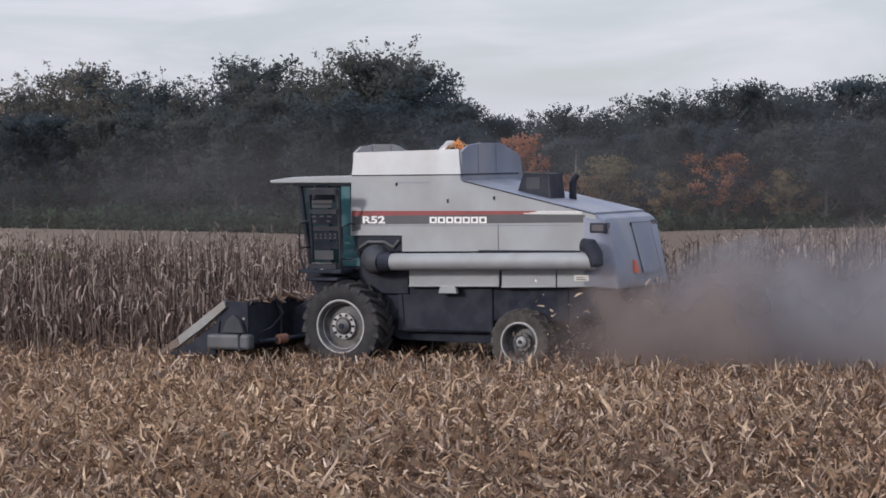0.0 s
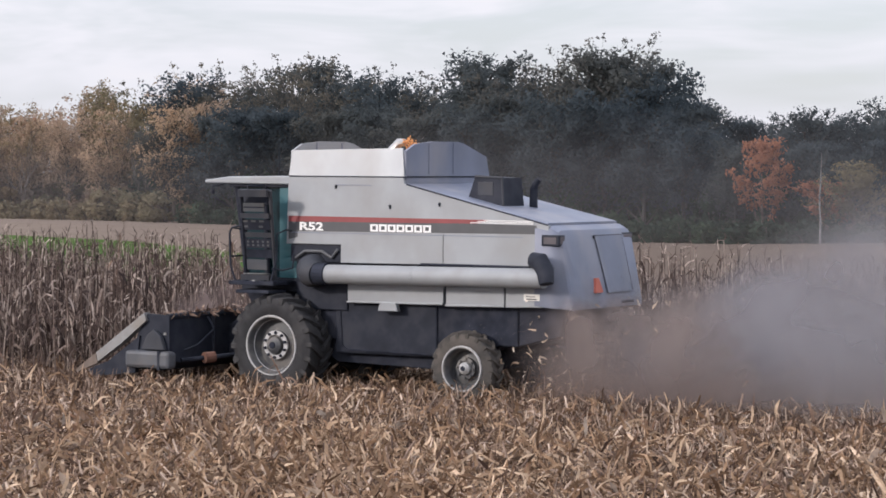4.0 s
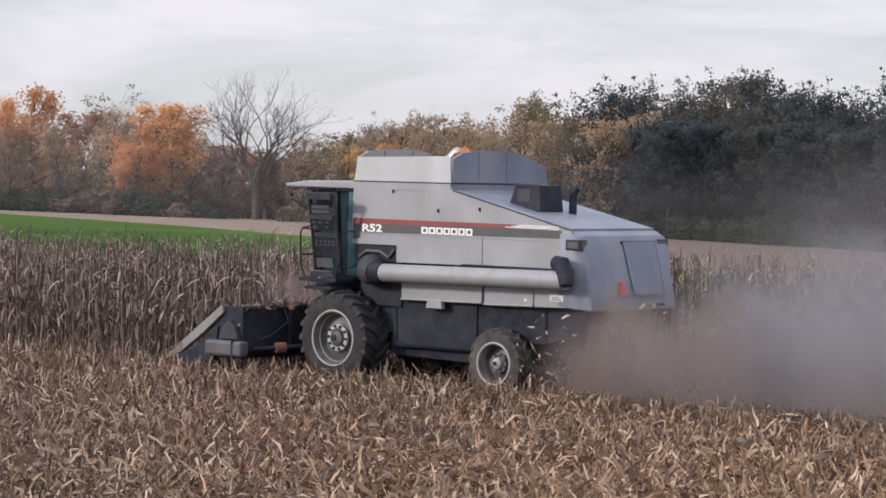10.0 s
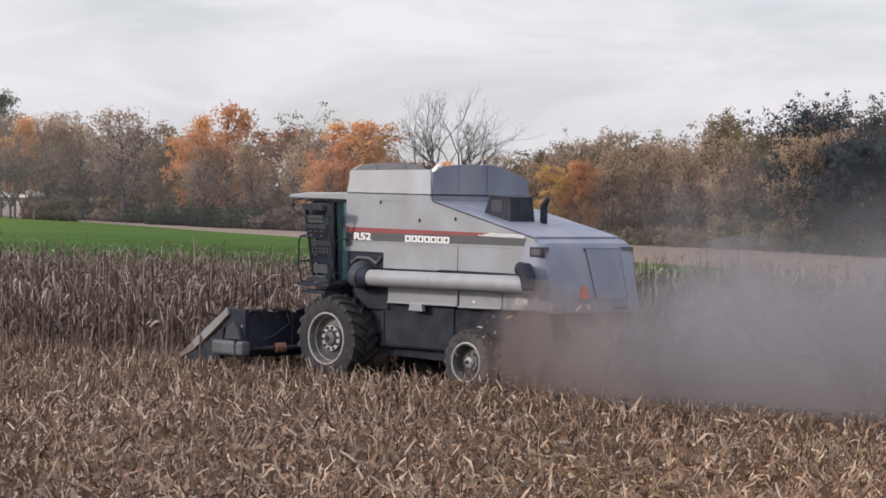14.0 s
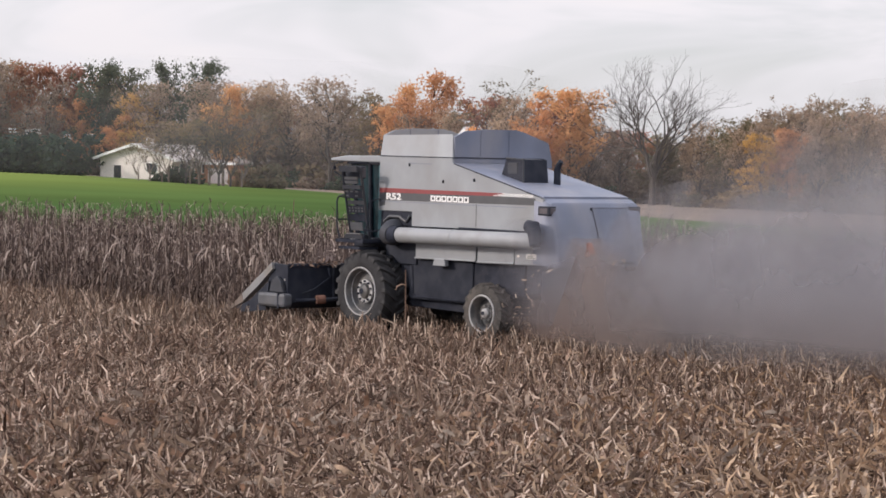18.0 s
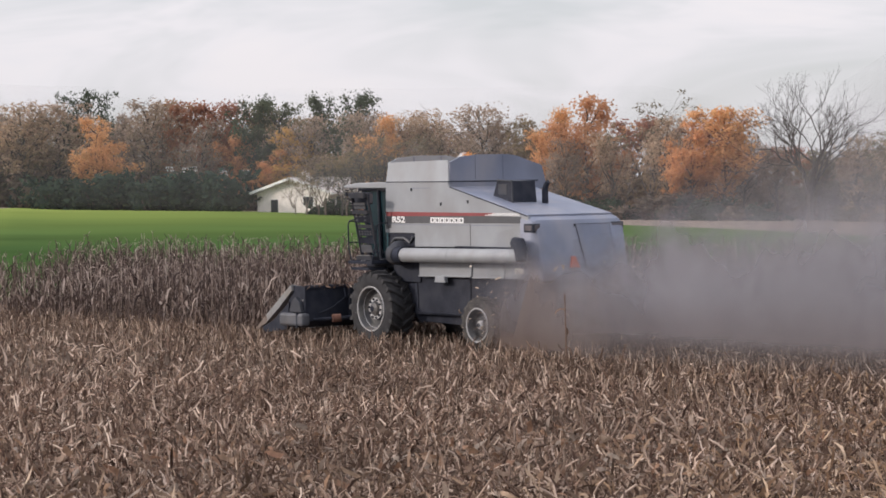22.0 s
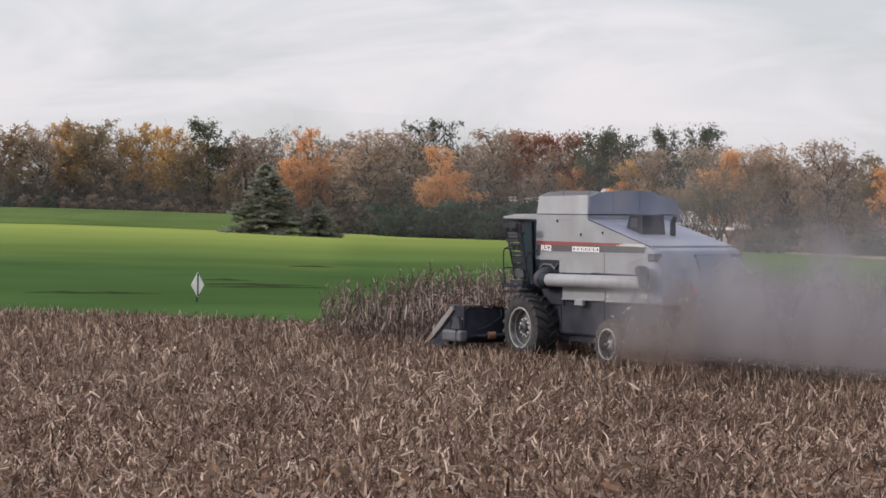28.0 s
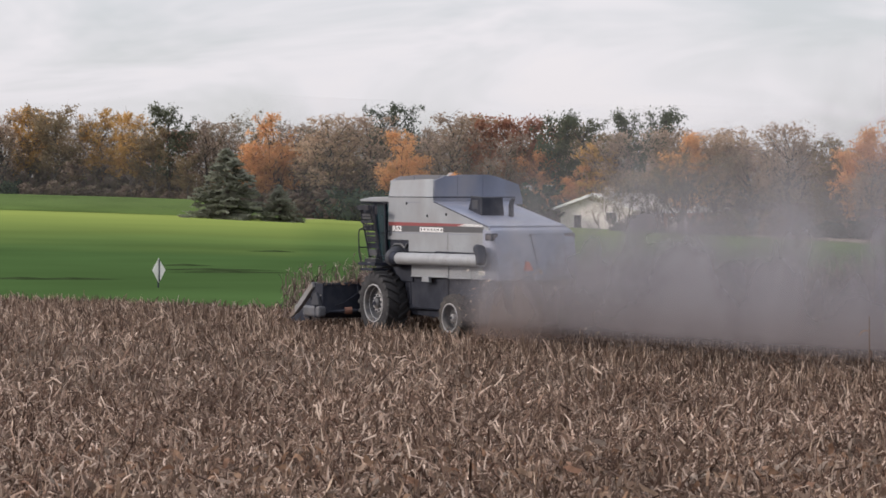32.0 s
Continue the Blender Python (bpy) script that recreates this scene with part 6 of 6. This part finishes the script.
diamond("curve_sign", 28.69, 157, -1.34, 0.50, 28, SIGN_YELLOW, "yellow diamond curve warning sign on a post", True)
diamond("road_sign_back", 64.9, 104, -1.38, 0.475, 123, SIGN_BACK, "pale bare back of a diamond road sign", False)

HOUSE_WALL = mat("cream_siding", (0.80, 0.735, 0.71), 0.7, 0, 0.12, 2.0)
ROOF = mat("pale_shingles", (0.46, 0.42, 0.40), 0.9, 0, 0.25, 2.0)
BRICK = mat("warm_brick", (0.45, 0.24, 0.15), 0.9, 0, 0.2, 6.0)
WINDOW = mat("window_glass", (0.03, 0.035, 0.045), 0.1, 0, 0.2)
hx, hy, hz = at_bearing(55.17, 318)
house = thing("ranch_house", "low cream ranch house with a pale gable roof", "house", (hx, hy, hz), 20)
part("wall", prism(None, [(-5.2, -0.6), (5.2, -0.6), (5.2, 2.5), (0, 4.0), (-5.2, 2.5)], "Y", -4.0, 15.0), HOUSE_WALL, house, "cream sided walls")
roof = part("roof", prism(None, [(-6.0, 2.28), (0, 4.05), (6.0, 2.28), (6.0, 2.5), (0, 4.3), (-6.0, 2.5)], "Y", -4.8, 15.6), ROOF, house, "pale shingle gable roof")
part("fascia", prism(None, [(-6.05, 2.22), (0, 4.0), (6.05, 2.22), (6.05, 2.52), (0, 4.32), (-6.05, 2.52)], "Y", -4.86, -4.79), WHITE_DECAL, roof)
part("brick_front", box(None, 5.16, 5.35, 0.5, 14.0, -0.5, 1.6), BRICK, house, "warm brick lower wall")
for y0, y1 in ((-3.0, -1.4), (1.5, 3.6), (6.0, 8.0), (10.5, 12.5)):
    w = part("window", box(None, 5.34, 5.40, y0, y1, 0.9, 2.1), WHITE_DECAL, house)
    part("pane", box(None, 5.39, 5.43, y0 + 0.1, y1 - 0.1, 1.0, 2.0), WINDOW, w)
w = part("window", box(None, 1.4, 3.0, -4.06, -3.98, 0.9, 2.1), WHITE_DECAL, house)
part("pane", box(None, 1.5, 2.9, -4.09, -4.05, 1.0, 2.0), WINDOW, w)
garage = part("garage", box(None, 5.3, 9.6, 2.0, 8.5, -0.6, 2.0), BRICK, house, "warm brick garage wing")
part("garage_roof", prism(None, [(5.1, 2.35), (10.1, 2.0), (10.1, 2.2), (5.1, 2.62)], "Y", 1.5, 9.0), ROOF, house, "pale low garage roof")
part("fascia", box(None, 5.2, 10.15, 1.42, 1.5, 1.95, 2.22), WHITE_DECAL, garage)
part("garage_door", box(None, 6.0, 8.8, 1.95, 2.01, -0.5, 1.5), HOUSE_WALL, garage, "cream garage door")
part("gutter", tube(None, [(6.08, -4.8, 2.3), (6.08, 15.6, 2.3)], 0.07, 6), WHITE_DECAL, roof)
part("side_door", box(None, -3.2, -2.2, -4.05, -3.98, -0.4, 1.7), WINDOW, house, "dark side door")
part("chimney", box(None, -2.4, -1.7, 1.2, 1.9, 3.0, 5.0), HOUSE_WALL, house, "cream chimney")
for az, el in ((54.75, -0.22), (54.6, -0.15), (54.45, -0.25), (53.35, -0.22), (55.1, -0.32), (53.1, -0.15), (52.9, -0.1)):
    plant("hedge" if az > 54 else "scrub", az, el, -22, 1.1)
for az, el in ((54.9, 0.55), (54.45, 0.75), (54.25, 0.95), (54.05, 0.6), (53.75, 1.1), (53.35, 0.9), (55.3, 0.5), (55.05, 0.4), (55.55, 0.3)):
    plant("sparse", az, el, -26, 1.3)
for az, el in ((54.55, 0.45), (53.6, 0.7), (53.85, 0.9)):
    plant("twiggy", az, el, -28, 1.5)
# poles with hanging white birdhouses along the drive, two tiers of arms each
for az, el in ((58.20, 0.53), (57.85, 0.50), (57.69, 0.52), (57.05, 0.42), (56.59, 0.43)):
    px, py, pz = at_bearing(az, 324)
    pole = thing("birdhouse_pole", "thin grey pole with white gourd birdhouses on cross arms", "birdhouse pole", (px, py, pz), az, "birdhouse poles")
    ph = CAM_H + 324 * math.tan(radians(el)) - pz
    part("post", tube(None, [(0, 0, -0.3), (0, 0, ph)], [0.06, 0.04], 8), PALE_BARK, pole)
    for drop, spots in ((0.10, (-0.40, -0.12, 0.30)), (0.46, (-0.22, 0.20, 0.42))):
        arm = part("cross_arm", tube(None, [(-0.46, 0, ph - drop), (0.46, 0, ph - drop)], 0.026, 6), SIGN_BACK, pole)
        for k in spots:
            gourd = lathe(None, [(0.012, 0.02), (0.022, -0.03), (0.055, -0.08), (0.068, -0.13), (0.045, -0.17), (0.005, -0.19)], 10)
            part("birdhouse", gourd, SIGN_BACK, arm, "white gourd birdhouse").matrix_basis = pose(k, 0, ph - drop) @ Matrix(((1, 0, 0, 0), (0, 0, 1, 0), (0, 1, 0, 0), (0, 0, 0, 1)))

# darker green patches laid on the young wheat
for az, r, long, wide in ((64.34, 132.6, 1.6, 0.9), (63.9, 126.0, 3.2, 1.3), (63.4, 122.5, 3.0, 1.0), (67.81, 113.8, 1.7, 0.8), (66.75, 113.1, 2.2, 0.8), (62.42, 161.3, 1.6, 1.2)):
    px, py, pz = at_bearing(az, r)
    rng = np.random.default_rng(int(az * 10))
    bm = bmesh.new()
    mid = bm.verts.new((0, 0, 0.16))
    rim = []
    for k in range(18):
        a = 6.283 * k / 18
        u = rng.uniform(0.6, 1.2)
        qx, qy = long * u * math.cos(a), wide * 0.45 * u * math.sin(a)
        c, s = math.cos(radians(az)), math.sin(radians(az))
        wx, wy = qx * c - qy * s, qx * s + qy * c
        rim.append(bm.verts.new((wx, wy, float(land(px + wx, py + wy)) - pz + 0.07)))
    for k in range(18):
        bm.faces.new((mid, rim[k], rim[(k + 1) % 18]))
    ob = part("bare_patch", bm, PATCH_GREEN, None)
    ob.matrix_world = pose(px, py, pz)
    tagged(ob, "dark patch in the green wheat field", "bare patch", "bare patches", "stuff")

# a slim pale birch at the edge of the dark wood
BIRCH = mat("birch_bark", (0.20, 0.195, 0.195), 0.8, 0, 0.25, 2.0, dirt=(0.06, 0.057, 0.06), dirt_scale=1.6)
bx, by, bz = at_bearing(23.33, far_edge(23.33) - 7)
birch = thing("birch_tree", "slim pale birch with a thin bare crown at the wood's edge", "tree", (bx, by, bz))
part("trunk", tube(None, [(0, 0, -0.3), (0.05, 0, 1.6), (-0.04, 0.02, 3.0), (0.06, 0, 4.6), (0.12, 0, 6.4)], [0.085, 0.072, 0.06, 0.042, 0.012], 7), BIRCH, birch)
birch_rng = random.Random(12)
for k in range(9):
    h, a, reach = 2.7 + 0.38 * k, birch_rng.uniform(0, 6.28), birch_rng.uniform(0.5, 1.1) * (1.25 - 0.08 * k)
    part("branch", tube(None, [(0.03, 0, h), (0.5 * reach * math.cos(a), 0.5 * reach * math.sin(a), h + 0.45), (reach * math.cos(a), reach * math.sin(a), h + 1.1)], [0.028, 0.018, 0.007], 4), DARK_BARK, birch)

# one curved see-through sheet, added for dusty haze that lightens the woods' dark tones
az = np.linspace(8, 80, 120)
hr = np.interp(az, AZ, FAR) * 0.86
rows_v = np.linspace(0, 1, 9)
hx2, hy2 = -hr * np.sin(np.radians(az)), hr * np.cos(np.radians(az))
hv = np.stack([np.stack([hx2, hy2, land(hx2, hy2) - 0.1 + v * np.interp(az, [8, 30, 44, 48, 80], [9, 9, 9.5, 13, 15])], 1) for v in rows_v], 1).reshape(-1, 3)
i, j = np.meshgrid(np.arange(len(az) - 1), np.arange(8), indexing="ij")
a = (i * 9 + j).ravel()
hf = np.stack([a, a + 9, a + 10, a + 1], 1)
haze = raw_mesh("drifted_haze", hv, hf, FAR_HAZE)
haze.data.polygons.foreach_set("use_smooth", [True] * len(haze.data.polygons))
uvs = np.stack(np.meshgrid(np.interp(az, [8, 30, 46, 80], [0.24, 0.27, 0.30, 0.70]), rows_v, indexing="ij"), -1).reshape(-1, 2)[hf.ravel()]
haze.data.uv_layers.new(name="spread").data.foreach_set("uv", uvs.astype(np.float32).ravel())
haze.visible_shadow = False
tagged(haze, "thin see-through sheet added before the woods for mauve haze", "haze", kind="stuff")

# ---- stalks still standing ----


def lone_stalk(x, y, h, lean, where="the stubble"):
    z = float(land(x, y))
    t = thing("corn_stalk", "single dry corn stalk standing in " + where, "corn stalk", (x, y, z), 0, "lone stalks")
    part("stem", tube(None, [(0, 0, -0.05), (lean * 0.4, 0, h * 0.5), (lean, 0.02, h)], [0.019, 0.015, 0.010], 6), STALK, t)
    rng = np.random.default_rng(int(abs(x) * 10))
    for k in range(3):
        a = rng.uniform(0, 6.28, 1)
        v, f = strips(rng, np.array([[lean * 0.3 * k, 0, h * (0.3 + 0.25 * k)]]), np.stack([np.cos(a), np.sin(a), np.ones(1)], 1), np.array([0.3]), np.array([0.035]), np.array([3.0]), 4, 0.2)
        raw_mesh("leaf", v, f, LITTER, t)


for spot in ((-47.9, 40.75, 0.95, 0.05), (-40.9, 34.6, 1.5, -0.06), (-24.2, 34.9, 0.8, -0.45), (-27.6, 35.2, 0.5, 0.3), (-39.0, 34.3, 0.6, 0.2), (-56.0, 34.8, 0.55, -0.15)):
    lone_stalk(*spot)
for spot in ((-53.8, 41.6, 2.55, 0.12), (-61.6, 42.7, 2.25, -0.2), (-33.0, 41.2, 2.5, 0.25), (-30.4, 42.0, 2.4, -0.15)):
    lone_stalk(*spot, "the tall corn, above its neighbours")

# ---- dust behind the machine: long wavy veils and fine motes that follow it ----
DUST_RNG = np.random.default_rng(3)
dust_clouds = []


def dust_veil(y, x0, x1, high0, high1, material, label):
    """One long wavy veil of dust trailing behind the machine."""
    rng = DUST_RNG
    nu, nv = 90, 14
    u, v = np.meshgrid(np.linspace(0, 1, nu), np.linspace(0, 1, nv), indexing="ij")
    x = x0 + (x1 - x0) * u
    high = high0 + (high1 - high0) * smoothstep(u / 0.28)
    p1, p2, p3 = rng.uniform(0, 6.28, 3)
    yy = y * (1 + 0.9 * u) + 0.16 * np.sin(x * 0.42 + p1) + 0.03 * np.sin(x * 1.1 + p2 + 2 * v) + 0.16 * v * np.sin(x * 0.35 + p3)
    p = np.stack([x, yy, 0.03 + high * v], -1).reshape(-1, 3)
    i, j = np.meshgrid(np.arange(nu - 1), np.arange(nv - 1), indexing="ij")
    a = (i * nv + j).ravel()
    f = np.stack([a, a + nv, a + nv + 1, a + 1], 1)
    ob = raw_mesh("dust_veil", p, f, material)
    ob.data.polygons.foreach_set("use_smooth", [True] * len(ob.data.polygons))
    layer = ob.data.uv_layers.new(name="spread")
    spread = np.stack([u, v], -1).reshape(-1, 2)[f.ravel()]
    layer.data.foreach_set("uv", spread.astype(np.float32).ravel())
    tagged(ob, label, "dust", "dust clouds", "stuff")
    dust_clouds.append(ob)


def dust_motes(n, x0, x1, y0, y1, height, size):
    """Fine motes that thicken the veils."""
    rng = DUST_RNG
    u = rng.uniform(0, 1, n) ** 1.3
    p = np.stack([x0 + (x1 - x0) * u + rng.normal(0, 0.4, n), rng.uniform(y0, y1, n) * (1 + 0.8 * u), rng.gamma(1.5, height / 2.2, n) * (0.7 + 0.6 * u) + 0.05], 1)
    a = rng.normal(size=(n, 3))
    a /= np.linalg.norm(a, axis=1, keepdims=True)
    c = np.cross(a, rng.normal(size=(n, 3)))
    c /= np.linalg.norm(c, axis=1, keepdims=True)
    s = (size * rng.uniform(0.6, 1.4, n))[:, None]
    v = np.stack([p + a * s, p - a * s * 0.5 + c * s * 0.87, p - a * s * 0.5 - c * s * 0.87], 1).reshape(-1, 3)
    ob = raw_mesh("dust_motes", v, np.arange(n * 3).reshape(-1, 3), DUST)
    tagged(ob, "fine airborne dust behind the combine", "dust", "dust clouds", "stuff")
    dust_clouds.append(ob)


dust_veil(-6.0, -4.0, -40, 3.5, 8.0, HAZE, "thin high dust haze hanging behind the combine")
dust_veil(-1.8, -6.0, -36, 3.6, 6.6, HAZE, "thin dust rising behind the combine")
GREY_LABEL, BROWN_LABEL = "drifting mauve-grey dust behind the combine", "brown chaff dust under the rear hood"
for y, x0, x1 in ((-1.2, -5.6, -34), (0.2, -5.2, -36), (1.6, -4.6, -34)):
    dust_veil(y, x0, x1, 2.1, 3.2, VEIL, GREY_LABEL)
for y, x0, x1 in ((0.5, -4.0, -10.0), (1.45, -4.1, -10.5)):
    dust_veil(y, x0, x1, 1.5, 2.1, BROWN_VEIL, BROWN_LABEL)
dust_veil(2.6, -6.5, -38, 2.8, 5.2, HAZE, "thin dust rising behind the combine")
dust_veil(0.2, 3.3, -0.6, 1.9, 2.3, HEADER_DUST, "brown dust stirred up over the corn header")
dust_motes(70000, -4.0, -24.0, -1.4, 1.7, 0.9, 0.006)
n = 270
cp = np.stack([-4.0 - DUST_RNG.gamma(1.6, 1.1, n), DUST_RNG.uniform(-1.2, 1.9, n), DUST_RNG.gamma(2.4, 0.3, n).clip(0, 1.7) + 0.1], 1)
chaff = raw_mesh("chaff", *strips(DUST_RNG, cp, DUST_RNG.normal(size=(n, 3)), DUST_RNG.uniform(0.05, 0.17, n), DUST_RNG.uniform(0.015, 0.045, n), np.full(n, 0.3), 4, 0.4, 0.4), CHAFF)
tagged(chaff, "flying bits of husk and stalk behind the chopper", "chaff", kind="stuff")


# ---- movement ----


def driven(t):
    u = t / 32.0
    return 43.704 * u - 0.703 * u * (1 - u) + 1.0228 * u * (1 - u) * (1 - 2 * u)


def motions():
    times = [k * 0.5 for k in range(65)]
    lean = -math.degrees(math.atan(SLOPE))
    walk(combine, [(t, pose(PATH_X - driven(t), PATH_Y, SLOPE * driven(t), 0, lean, 180)) for t in times])
    for hub, r in ((front_l, 0.835), (front_r, 0.835), (rear_l, 0.585), (rear_r, 0.585)):
        flip = 0 if hub.location.y > 0 else 180
        place = hub.location.copy()
        rows = []
        for t in times:
            a = math.degrees(driven(t) / r)
            turn = pose(0, 0, 0, 0, 0, flip) @ pose(0, 0, 0, 0, a if not flip else -a, 0)
            rows.append((t, Matrix.Translation(place) @ turn))
        walk(hub, rows)
    rng = random.Random(9)
    # the plume trails clear of the hood at first; later the air carries it up over the rear of the machine
    gust = lambda t: smoothstep((t - 12.0) / 7.0)
    for k, cloud in enumerate(dust_clouds + [chaff]):
        over = 1.0 if cloud.data.materials[0] == VEIL else 0.0
        thin = 1.0 if cloud.data.materials[0] == HAZE else 0.0
        p1, p2 = rng.uniform(0, 6.28), rng.uniform(0, 6.28)
        amp = 0.15 + 0.05 * k
        rows = []
        for t in times:
            dx, dz = amp * math.sin(0.9 * t + p1), 0.10 * math.sin(1.3 * t + p2)
            blown = float(gust(t))
            risen = float(smoothstep((t - 23.0) / 5.0))
            dx += 5.0 * thin * float(1 - smoothstep((t - 2.0) / 3.0)) - 0.95 * over * blown - 2.0 * thin * risen
            lift = 0.25 * over * blown + 0.5 * thin * risen
            rows.append((t, pose(PATH_X - driven(t) + dx, PATH_Y - 0.3 * over * blown, SLOPE * driven(t) + max(dz, -0.05) + lift, 0, 0, 180)))
        walk(cloud, rows)
    # the header draws the standing stalks down as its snouts reach them
    for ob, x in swaths:
        reach = PATH_X - x + SWATH_STEP * 0.5 - 2.7
        t = 0.0
        while t < 33 and driven(t) < reach:
            t += 0.05
        t = round(t, 2)
        rows = [(0.0, pose(0, 0, 0))]
        if t <= 31.4:
            if t > 0.3:
                rows.append((max(t - 0.25, 0.1), pose(0, 0, 0)))
            rows += [(t + 0.45, pose(0, 0, -2.6)), (32.0, pose(0, 0, -2.6))]
        else:
            rows.append((32.0, pose(0, 0, 0)))
        walk(ob, rows)


motions()
